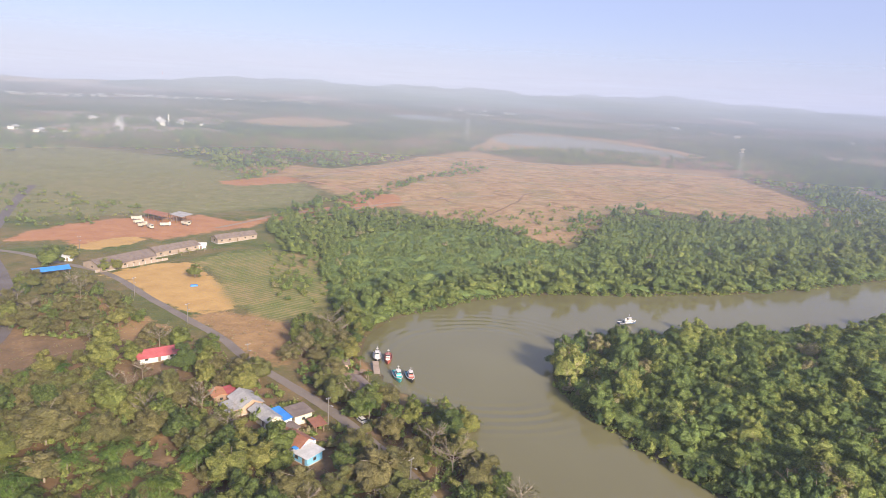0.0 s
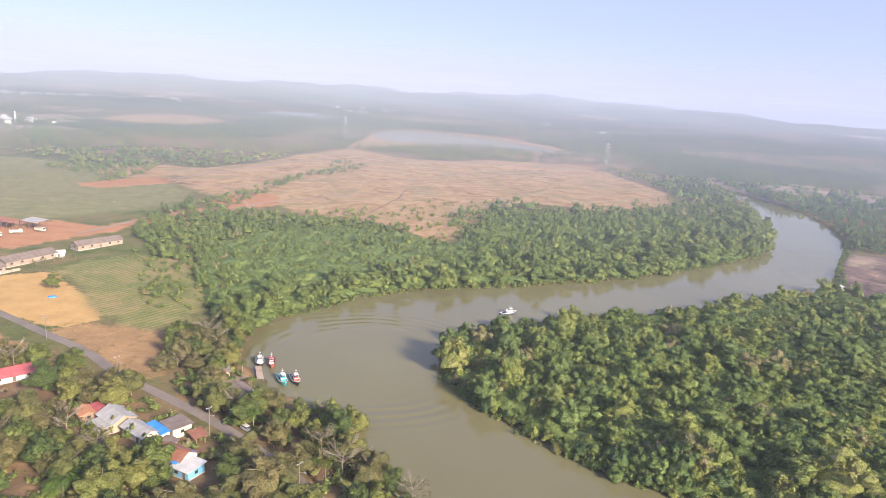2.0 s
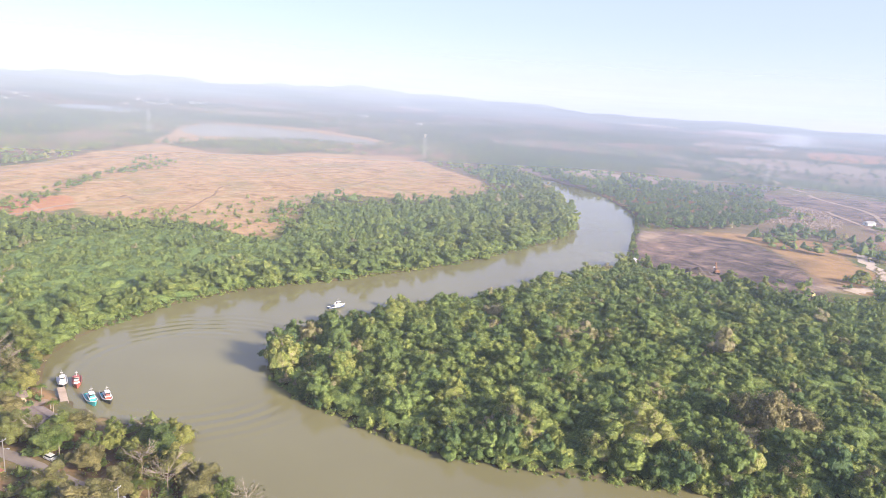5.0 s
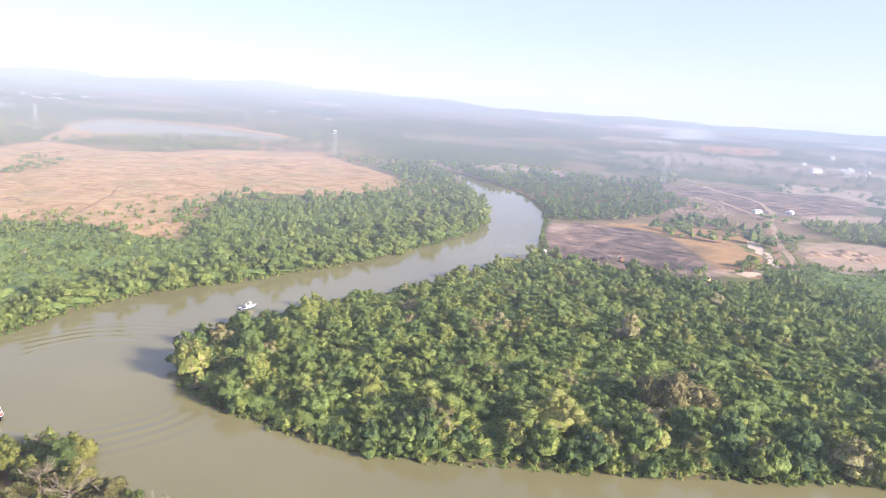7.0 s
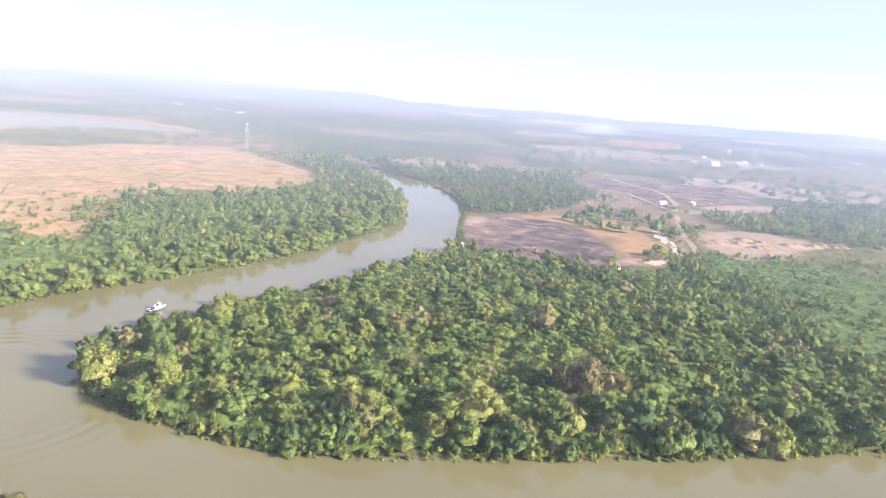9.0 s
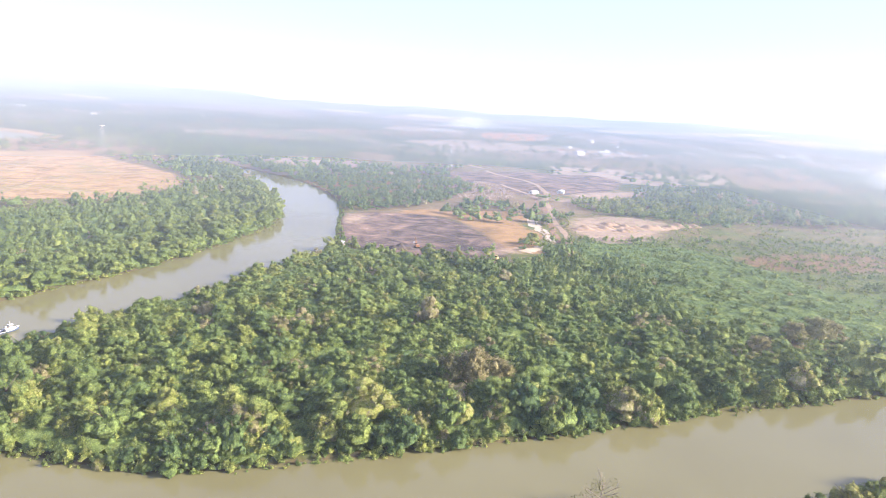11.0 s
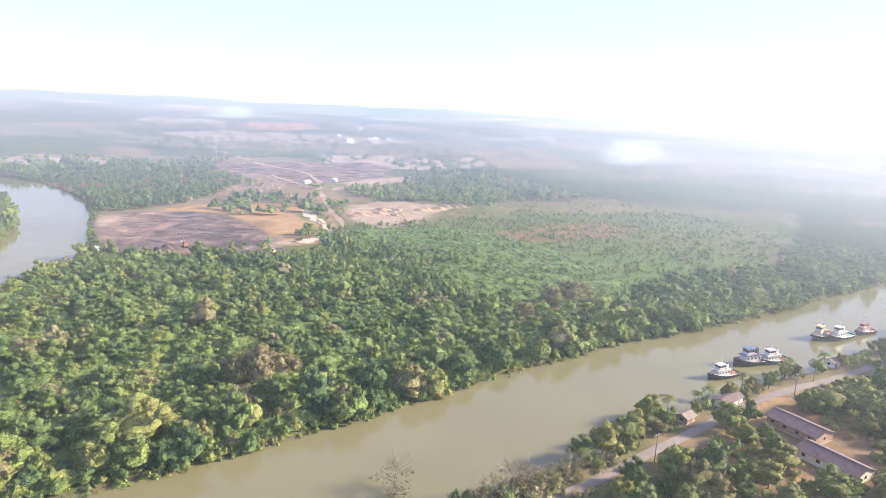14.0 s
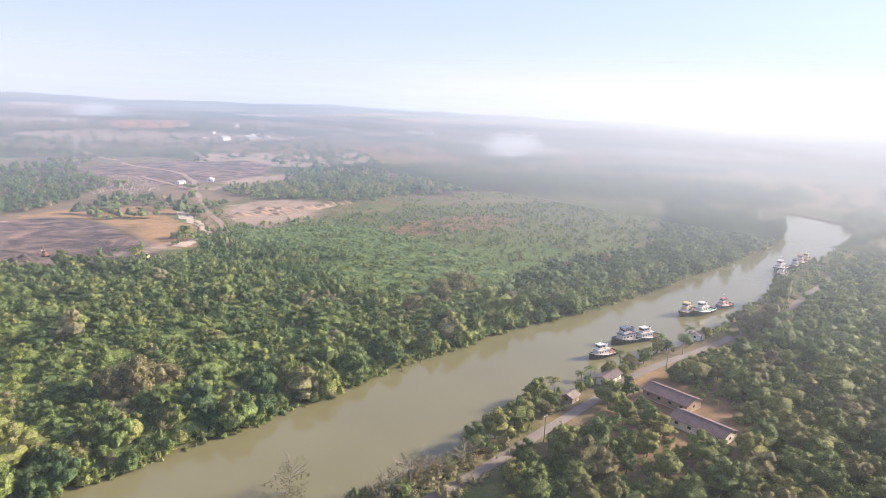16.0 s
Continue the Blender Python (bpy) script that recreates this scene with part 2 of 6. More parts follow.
# land cover, as outlines on the plan
BARE = [outline((-209, 718), (-173, 786), (-108, 788), (-48, 876), (58, 1070), (111, 990), (187, 954), (379, 972), (400, 840), (392, 700), (359, 625),
                (262, 575), (199, 603), (153, 563), (91, 440), (71, 457), (43, 499), (-5, 520), (-30, 578), (-44, 637), (-56, 560), (-124, 655)),
        outline((60, 1080), (100, 1290), (130, 1470), (214, 1650), (380, 1580), (500, 1240), (400, 1190), (200, 1190)),
        outline((-420, 1500), (-250, 1420), (-180, 1600), (-350, 1700))]
CLAY = [outline((1742, 1231), (2018, 1197), (1613, 957), (1424, 1007)), outline((-70, 583), (-32, 611), (-29, 552), (-75, 552)), outline((-241, 378), (-234, 419), (-204, 455), (-172, 478), (-128, 458), (-120, 446), (-140, 428), (-161, 398), (-176, 400), (-194, 372), (-212, 384)),
        outline((-140, 440), (-103, 510), (-60, 550), (-40, 545), (-56, 530), (-98, 494), (-128, 436)),
        outline((-200, 640), (-150, 690), (-128, 660), (-170, 620))]
STRAW = [outline((-157, 325), (-128, 352), (-104, 322), (-83, 286), (-96, 272), (-121, 288), (-147, 315)), outline((-200, 376), (-182, 400), (-168, 392), (-186, 368))]
DRY = [outline((430, 395), (467, 392), (520, 345), (517, 308), (478, 300), (440, 244), (396, 226), (384, 248), (412, 288), (438, 325), (446, 360)), outline((562, 616), (628, 557), (517, 480), (475, 522)), outline((222, -22), (262, -42), (248, -60), (212, -36)), outline((-97, 274), (-59, 269), (-48, 246), (-50, 222), (-71, 238)), outline((-150, 290), (-112, 262), (-84, 238), (-96, 224), (-130, 236), (-165, 262)),
       outline((-40, 222), (-24, 236), (-18, 222), (-30, 200)), outline((440, 560), (520, 600), (620, 540), (560, 480))]
BURNT = [outline((388, 415), (430, 392), (446, 360), (436, 325), (412, 290), (386, 250), (352, 232), (338, 240), (306, 271), (282, 300), (307, 342)),
         outline((746, 590), (931, 440), (759, 353), (651, 383), (625, 433), (676, 513))]
STUBBLE = [outline((-86, 288), (-57, 268), (-46, 300), (-47, 352), (-60, 378), (-100, 382), (-124, 358), (-104, 326))]
SOOT = [outline((371, 311), (410, 293), (376, 247), (357, 226), (336, 237), (340, 262)), outline((306, 298), (328, 286), (308, 272), (296, 288)), outline((-146, 690), (-130, 708), (-112, 662), (-104, 644), (-112, 640), (-126, 662)), outline((372, 244), (352, 234), (358, 262), (384, 300), (412, 318), (440, 300), (414, 286), (392, 270)), outline((318, 296), (330, 306), (346, 292), (332, 280)), outline((-264, 832), (-236, 862), (-226, 852), (-250, 826))]
SAND = [outline((556, 285), (615, 234), (533, 203), (470, 212), (486, 249)), outline((830, 250), (900, 190), (920, 210), (850, 270)), outline((701, 369), (865, 319), (803, 293), (686, 333)), outline((388, 412), (360, 390), (370, 380), (400, 402)), outline((600, 470), (640, 480), (640, 500), (600, 490)),
        outline((400, 244), (352, 262), (356, 254), (398, 234)), outline((640, 340), (690, 320), (690, 340), (640, 360))]
GREEN = [outline((-128, 356), (-112, 382), (-70, 390), (-48, 350), (-60, 345), (-85, 372), (-112, 350)), outline((424, 238), (520, 185), (500, 60), (409, 46), (328, 81), (345, 182)),
         outline((560, 60), (680, 0), (720, -60), (600, -20))]

GREEN += [outline((160, 10), (200, -14), (260, -52), (310, -94), (400, -150), (500, -212), (560, -250), (540, -330), (380, -300), (220, -180), (150, -80), steps=2), PENINSULA, NORTH_WOOD, EAST_WOOD, NORTH_SCRUB, MEADOW]
YARD = [outline((-165, 250), (-140, 262), (-104, 236), (-80, 234), (-50, 206), (-22, 178), (0, 146), (14, 124), (-10, 96), (-150, 96), (-160, 180)),
        outline((-56, 262), (-28, 266), (-26, 240), (-14, 206), (10, 182), (26, 146), (22, 128), (0, 156), (-34, 200), (-46, 224)), outline((184, 0), (220, -24), (262, -48), (236, -70), (180, -50)), outline((470, 128), (540, 120), (610, 60), (600, 30), (540, 48), (500, 84))]

PASTURE = [outline((-420, 420), (-200, 470), (-100, 560), (-150, 700), (-300, 800), (-560, 860), (-620, 600))]

gx, gy = axis(-330, 730, 5, -4700, 4700), axis(-300, 760, 5, -4700, 4700)
GX, GY = np.meshgrid(gx, gy)
gxy = np.stack([GX.ravel(), GY.ravel()], 1)
inland = water_distance(GX, GY)
gz = land(gxy[:, 0], gxy[:, 1], inland)
nx, ny = len(gx), len(gy)
idx = np.arange(nx * ny).reshape(ny, nx)
quads = np.stack([idx[:-1, :-1], idx[:-1, 1:], idx[1:, 1:], idx[1:, :-1]], -1).reshape(-1, 4)


def ground_material():
    m, nt, b = nodes_of("ground")
    pos = put(nt, "TexCoord").outputs["Object"]
    huge, wide = noise_of(nt, pos, 0.004, 4), noise_of(nt, pos, 0.022, 5, 0.6)
    mid, fine = noise_of(nt, pos, 0.11, 5, 0.65), noise_of(nt, pos, 0.7, 5, 0.7)
    vein = put(nt, "TexNoise", Vector=pos, Scale=0.045, Detail=8.0, Roughness=0.68, Distortion=0.9).outputs["Fac"]
    rag = calc(nt, "ADD", span(nt, mid, 0, 1, -9, 9), span(nt, fine, 0, 1, -4, 4))

    def mask(name, soft=2.0):
        a = put(nt, "Attribute")
        a.attribute_name = name
        return span(nt, calc(nt, "ADD", a.outputs["Fac"], rag), -soft, soft)

    speck = calc(nt, "ADD", calc(nt, "MULTIPLY", mid, 0.6), calc(nt, "MULTIPLY", fine, 0.4))
    scrub = ramp(nt, speck, [(0.3, (0.10, 0.095, 0.040)), (0.5, (0.16, 0.135, 0.06)), (0.7, (0.25, 0.17, 0.085))])
    lush = ramp(nt, speck, [(0.34, (0.046, 0.074, 0.022)), (0.5, (0.088, 0.118, 0.034)), (0.66, (0.17, 0.155, 0.06))])
    col = mix(nt, span(nt, wide, 0.42, 0.6), scrub, lush)
    baked = ramp(nt, calc(nt, "ADD", calc(nt, "MULTIPLY", speck, 0.5), calc(nt, "MULTIPLY", wide, 0.5)), [(0.36, (0.10, 0.10, 0.055)), (0.48, (0.175, 0.125, 0.085)), (0.64, (0.29, 0.21, 0.145))])
    east = put(nt, "SeparateXYZ", Vector=pos).outputs[0]
    dry_east = calc(nt, "MULTIPLY", span(nt, huge, 0.45, 0.56, 0, 0.85), span(nt, east, 0, 600, 0.25, 1))
    col = mix(nt, dry_east, col, baked)
    # far fields: cleared, burnt, grassy and wooded plots of all sizes
    way = put(nt, "VectorMath", i0=pos)
    way.operation = "LENGTH"
    bent = put(nt, "VectorMath", i0=put(nt, "TexNoise", Vector=pos, Scale=0.006, Detail=5.0, Roughness=0.6).outputs["Color"], i1=(260.0, 260.0, 0.0))
    bent.operation = "MULTIPLY"
    shifted = put(nt, "VectorMath", i0=pos, i1=bent.outputs[0])
    plots = put(nt, "TexVoronoi", Vector=shifted.outputs[0], Scale=0.0052)
    pick = put(nt, "SeparateColor", Color=plots.outputs["Color"]).outputs[0]
    pick = calc(nt, "ADD", pick, span(nt, mid, 0.3, 0.7, -0.10, 0.10))
    field = ramp(nt, pick, [(0.1, (0.050, 0.075, 0.034)), (0.35, (0.095, 0.11, 0.045)), (0.5, (0.17, 0.13, 0.075)), (0.66, (0.26, 0.165, 0.11)), (0.78, (0.13, 0.12, 0.075)), (0.92, (0.34, 0.265, 0.21))])
    col = mix(nt, calc(nt, "MULTIPLY", span(nt, way.outputs["Value"], 620, 950), 0.85), col, field)
    col = mix(nt, mask("green"), col, lush)
    vine = ramp(nt, speck, [(0.32, (0.060, 0.100, 0.032)), (0.5, (0.10, 0.150, 0.044)), (0.68, (0.165, 0.175, 0.064))])
    parched = ramp(nt, calc(nt, "ADD", calc(nt, "MULTIPLY", speck, 0.5), calc(nt, "MULTIPLY", vein, 0.5)), [(0.36, (0.066, 0.092, 0.034)), (0.5, (0.115, 0.125, 0.052)), (0.62, (0.18, 0.145, 0.075))])
    col = mix(nt, mask("meadow", 5.0), col, mix(nt, span(nt, calc(nt, "ADD", calc(nt, "MULTIPLY", wide, 260), east), 575, 680), vine, parched))
    bare = ramp(nt, calc(nt, "ADD", calc(nt, "ADD", calc(nt, "MULTIPLY", vein, 0.38), calc(nt, "MULTIPLY", wide, 0.30)), calc(nt, "MULTIPLY", speck, 0.32)),
                [(0.34, (0.13, 0.092, 0.05)), (0.42, (0.24, 0.155, 0.08)), (0.48, (0.365, 0.235, 0.125)), (0.55, (0.43, 0.295, 0.165)), (0.63, (0.56, 0.43, 0.29))])
    weedy = calc(nt, "MULTIPLY", span(nt, wide, 0.47, 0.62), span(nt, fine, 0.4, 0.6, 0.2, 0.8))
    pasture = ramp(nt, speck, [(0.32, (0.125, 0.135, 0.055)), (0.5, (0.195, 0.19, 0.085)), (0.68, (0.27, 0.23, 0.12))])
    col = mix(nt, mask("pasture", 8.0), col, pasture)
    bare = mix(nt, weedy, bare, (0.16, 0.14, 0.06))
    col = mix(nt, mask("bare", 4.0), col, bare)
    col = mix(nt, mask("dry"), col, ramp(nt, speck, [(0.3, (0.19, 0.12, 0.06)), (0.7, (0.40, 0.255, 0.12))]))
    col = mix(nt, mask("yard", 5.0), col, ramp(nt, speck, [(0.3, (0.11, 0.08, 0.047)), (0.52, (0.19, 0.125, 0.07)), (0.7, (0.31, 0.20, 0.10))]))
    col = mix(nt, mask("clay"), col, ramp(nt, speck, [(0.3, (0.30, 0.135, 0.07)), (0.7, (0.47, 0.25, 0.13))]))
    col = mix(nt, mask("straw", 1.0), col, ramp(nt, speck, [(0.3, (0.36, 0.22, 0.085)), (0.7, (0.54, 0.36, 0.14))]))
    ash = ramp(nt, calc(nt, "ADD", calc(nt, "MULTIPLY", vein, 0.7), calc(nt, "MULTIPLY", speck, 0.3)),
               [(0.34, (0.035, 0.03, 0.03)), (0.44, (0.085, 0.066, 0.062)), (0.52, (0.16, 0.115, 0.098)), (0.6, (0.25, 0.165, 0.125)), (0.68, (0.44, 0.35, 0.29))])
    sep = put(nt, "SeparateXYZ", Vector=pos)
    across = calc(nt, "SUBTRACT", calc(nt, "MULTIPLY", sep.outputs[0], 0.73), calc(nt, "MULTIPLY", sep.outputs[1], 0.68))
    row = calc(nt, "SINE", calc(nt, "ADD", calc(nt, "MULTIPLY", across, 2.4), span(nt, mid, 0, 1, -2, 2)))
    furrow = calc(nt, "ADD", calc(nt, "MULTIPLY", speck, 0.55), calc(nt, "ADD", calc(nt, "MULTIPLY", wide, 0.35), span(nt, row, -1, 1, 0.0, 0.10)))
    col = mix(nt, mask("stubble", 3.0), col, ramp(nt, furrow, [(0.36, (0.10, 0.135, 0.042)), (0.47, (0.165, 0.18, 0.06)), (0.56, (0.27, 0.215, 0.095)), (0.66, (0.38, 0.26, 0.13))]))
    col = mix(nt, mask("burnt", 5.0), col, ash)
    col = mix(nt, calc(nt, "MULTIPLY", mask("soot", 9.0), span(nt, vein, 0.36, 0.58, 0.9, 0.25)), col, ramp(nt, speck, [(0.3, (0.022, 0.02, 0.022)), (0.7, (0.075, 0.062, 0.06))]))
    col = mix(nt, mask("sand", 6.0), col, ramp(nt, speck, [(0.3, (0.22, 0.155, 0.11)), (0.7, (0.40, 0.31, 0.23))]))
    mud = put(nt, "Attribute")
    mud.attribute_name = "inland"
    col = mix(nt, span(nt, mud.outputs["Fac"], 3, 0), col, (0.10, 0.075, 0.045))
    nt.links.new(col, b.inputs["Base Color"])
    b.inputs["Roughness"].default_value = 0.95
    b.inputs["Specular IOR Level"].default_value = 0.15
    bump(nt, b, calc(nt, "ADD", calc(nt, "MULTIPLY", vein, 1.3), calc(nt, "ADD", mid, calc(nt, "MULTIPLY", fine, 0.5))), 0.45, 1.0)
    return m


me = mesh_from("ground", np.c_[gxy, gz], quads, [ground_material()])
for name, shapes in (("bare", BARE), ("clay", CLAY), ("straw", STRAW), ("dry", DRY), ("burnt", BURNT), ("stubble", STUBBLE), ("soot", SOOT), ("sand", SAND), ("green", GREEN), ("yard", YARD), ("meadow", [MEADOW]), ("pasture", PASTURE)):
    a = me.attributes.new(name, "FLOAT", "POINT")
    a.data.foreach_set("value", np.clip(np.maximum.reduce([edge_distance(gxy, s) for s in shapes]), -60, 60).astype(np.float32))
me.attributes.new("inland", "FLOAT", "POINT").data.foreach_set("value", np.clip(inland, -50, 50).astype(np.float32))
me.shade_smooth()
tagged(new("ground", me), "rolling lowland with scrub, bare reddish earth and dry fields", "ground", kind="structure")


def water_material():
    m, nt, b = nodes_of("river_water")
    pos = put(nt, "TexCoord").outputs["Object"]
    silt = noise_of(nt, pos, 0.012, 4)
    nt.links.new(ramp(nt, silt, [(0.3, (0.140, 0.130, 0.064)), (0.7, (0.172, 0.162, 0.082))]), b.inputs["Base Color"])
    # the open lake is shallow and ruffled by wind, the river smooth
    axes = put(nt, "SeparateXYZ", Vector=pos)
    lake = span(nt, axes.outputs["Y"], 1000, 1150)
    nt.links.new(span(nt, lake, 0, 1, 0.06, 0.30), b.inputs["Roughness"])
    nt.links.new(span(nt, lake, 0, 1, 0.5, 0.30), b.inputs["Specular IOR Level"])
    b.inputs["IOR"].default_value = 1.33
    rip = put(nt, "TexNoise", Vector=pos, Scale=0.55, Detail=4.0, Roughness=0.6, Distortion=0.6).outputs["Fac"]
    slow = noise_of(nt, pos, 0.05, 3)
    # the spreading wake of the passing boat
    off = put(nt, "VectorMath", i0=pos, i1=(22.0, 238.0, 0.0))
    off.operation = "DISTANCE"
    away = off.outputs["Value"]
    ring = calc(nt, "SINE", calc(nt, "ADD", calc(nt, "MULTIPLY", away, 1.25), span(nt, slow, 0, 1, 0, 5)))
    near_ring = calc(nt, "MULTIPLY", span(nt, away, 28, 40), span(nt, away, 62, 46))
    wake = calc(nt, "MULTIPLY", calc(nt, "MULTIPLY", ring, near_ring), span(nt, noise_of(nt, pos, 0.03, 2), 0.38, 0.52))
    level = calc(nt, "ADD", calc(nt, "MULTIPLY", rip, 0.085), calc(nt, "MULTIPLY", slow, 0.30))
    bump(nt, b, calc(nt, "ADD", level, calc(nt, "MULTIPLY", wake, 0.20)), 0.55, 0.8)
    return m


wx = np.array([-200, 250, 500, 900.0])
wy = np.array([-330, 100, 500, 1000, 1600, 2450.0])
WX, WY = np.meshgrid(wx, wy)
wi = np.arange(len(wx) * len(wy)).reshape(len(wy), len(wx))
me = mesh_from("water", np.c_[WX.ravel(), WY.ravel(), np.zeros(WX.size)],
               np.stack([wi[:-1, :-1], wi[:-1, 1:], wi[1:, 1:], wi[1:, :-1]], -1).reshape(-1, 4), [water_material()])
tagged(new("water", me), "silty olive-brown river water with faint ripples", "water", kind="structure")


# ---- roads ----
def strip(name, points, width, material, label, lift=0.1, steps=5, category="road", ragged=0.0):
    line = smooth_line(points, steps)
    d = np.gradient(line, axis=0)
    d /= np.linalg.norm(d, axis=1, keepdims=True)
    side = np.stack([-d[:, 1], d[:, 0]], 1)
    r = np.random.default_rng(5)
    cols = []
    for k in (-1, -0.5, 0.5, 1):
        wob = ragged * r.uniform(-1, 1, (len(line), 1)) if abs(k) == 1 else 0
        p = line + side * (k * width / 2 + wob)
        cols.append(p)
    z = land(line[:, 0], line[:, 1]) + lift
    v = np.concatenate([np.c_[p, z + (0.04 if abs(k) < 1 else -0.02)] for p, k in zip(cols, (-1, -0.5, 0.5, 1))])
    n = len(line)
    i = np.arange(4 * n).reshape(4, n)
    q = np.stack([i[:-1, :-1], i[:-1, 1:], i[1:, 1:], i[1:, :-1]], -1).reshape(-1, 4)[:, ::-1]
    return tagged(new(name, mesh_from(name, v, q, [material])), label, category, kind="structure")


ASPHALT = plain("asphalt", (0.15, 0.125, 0.105), (0.23, 0.195, 0.165), 0.9, 0.35)
ASPHALT_DARK = plain("asphalt_dark", (0.10, 0.085, 0.08), (0.16, 0.14, 0.13), 0.9, 0.35)
TRACK = plain("track_earth", (0.22, 0.15, 0.10), (0.36, 0.26, 0.18), 0.95, 0.3)
strip("road", [(-330, 386), (-260, 364), (-215, 350), (-178, 333), (-155, 321), (-125, 291), (-98, 265), (-78, 246), (-62, 226), (-47, 211), (-33, 197),
               (-24, 187), (-14, 174), (-6, 164), (1, 152), (12, 134), (32, 108), (64, 82), (98, 60), (132, 38), (152, 26), (169, 15), (184, 6), (195, 0),
               (213, -11), (227, -19), (248, -31), (272, -50), (290, -66), (313, -84), (345, -110), (400, -142), (505, -204), (578, -242), (640, -276), (690, -288),
               (740, -270), (800, -224)], 3.7, ASPHALT, "narrow worn grey village road beside the river", 0.14, ragged=0.15)
strip("road", [(-330, 560), (-300, 485), (-275, 430), (-245, 368), (-204, 314), (-176, 275), (-157, 238), (-150, 200), (-150, 150), (-140, 100)], 6.5, ASPHALT_DARK,
      "dark asphalt road curving past scrub", 0.20)
strip("track", [(700, 470), (617, 360), (560, 318), (512, 285), (470, 250), (430, 225)], 5, TRACK, "pale dirt track into the quarry yard", 0.16, ragged=0.8)
strip("track", [(900, 700), (800, 560), (760, 470), (700, 410), (660, 380), (617, 360)], 7, TRACK, "pale dirt haul track", 0.16, ragged=1.0)
strip("track", [(-140, 436), (-103, 500), (-56, 540), (-20, 580), (60, 640)], 4, TRACK, "reddish dirt track across open land", 0.16, ragged=0.8)
strip("track", [(-33, 205), (-30, 214), (-25, 219), (-20, 222)], 3.4, TRACK, "short earth lane down to the moored boats", 0.18, ragged=0.4)


GULLY = plain("gully_earth", (0.14, 0.085, 0.05), (0.27, 0.16, 0.09), 0.95, 0.4, 0.0, 0.6)
for line, wide in (([(44, 528), (62, 566), (80, 610), (92, 653), (118, 672), (150, 690), (190, 700)], 1.6), ([(4, 596), (10, 612), (16, 590), (24, 578)], 1.8),
                   ([(150, 720), (200, 760), (230, 810), (300, 840)], 1.3), ([(92, 610), (130, 632), (170, 640), (230, 672), (262, 720)], 1.1)):
    strip("gully", line, wide, GULLY, "eroded gully in bare reddish earth", 0.05, 10, "gully", 0.8)
strip("track", [(-111, 469), (-77, 501), (-46, 534), (-62, 590), (-88, 644), (-125, 670)], 4.5, plain("track_red", (0.34, 0.17, 0.09), (0.46, 0.26, 0.15), 0.95, 0.3), "red earth track along the scrub", 0.12, 6, "track", 1.2)
strip("track", [(-125, 690), (-60, 800), (20, 930), (70, 1060), (110, 1200)], 6, TRACK, "pale dirt track over the bare land", 0.12, 6, "track", 1.4)
SAND_PALE = plain("sand_pale", (0.36, 0.28, 0.20), (0.54, 0.45, 0.35), 0.95, 0.2, 0.0, 0.5)
strip("sand", [(506, 306), (480, 284), (452, 256), (420, 240), (388, 236)], 9, SAND_PALE, "pale washed sand along the edge of the yard", 0.08, 8, "sand", 2.2)
strip("ditch", [(644, 392), (590, 345), (524, 297), (470, 262), (439, 237)], 5, GULLY, "dark ditch below an earth bank", 0.06, 8, "ditch", 1.0)


# ---- distance: hills and haze ----
def hills_material():
    m, nt, b = nodes_of("far_hill")
    pos = put(nt, "TexCoord").outputs["Object"]
    nt.links.new(ramp(nt, noise_of(nt, pos, 0.004, 5), [(0.3, (0.035, 0.055, 0.03)), (0.7, (0.07, 0.085, 0.045))]), b.inputs["Base Color"])
    b.inputs["Roughness"].default_value = 1.0
    return m


HILL = hills_material()


def ridge(name, radius, a0, a1, height, seed):
    """A long forested ridge on an arc round the plain, with depth and a ragged crest."""
    n = 160
    r = np.random.default_rng(seed)
    t = np.linspace(0, 1, n)
    crest = 0
    for k, amp in ((1.5, 0.8), (4, 0.6), (9, 0.5), (21, 0.3), (50, 0.14)):
        crest = crest + amp * np.sin(2 * math.pi * k * t + r.uniform(0, 7))
    crest = height * np.clip(0.76 + 0.12 * crest, 0.3, 2) * np.sin(math.pi * t) ** 0.45
    ang = np.radians(a0 + (a1 - a0) * t)
    v = []
    for dr, dz in ((-260, 0.0), (-120, 0.55), (0, 1.0), (140, 0.5), (280, 0.0)):
        v.append(np.stack([np.sin(ang) * (radius + dr), np.cos(ang) * (radius + dr), crest * dz + 4], 1))
    i = np.arange(5 * n).reshape(5, n)
    q = np.stack([i[:-1, :-1], i[:-1, 1:], i[1:, 1:], i[1:, :-1]], -1).reshape(-1, 4)
    me = mesh_from(name, np.concatenate(v), q, [HILL])
    me.shade_smooth()
    return tagged(new(name, me), "long low forested ridge on the horizon", "hill", kind="structure")


ridge("backdrop_ridge", 4350, -26, 40, 132, 4)
ridge("backdrop_ridge_low", 3950, 2, 96, 62, 9)


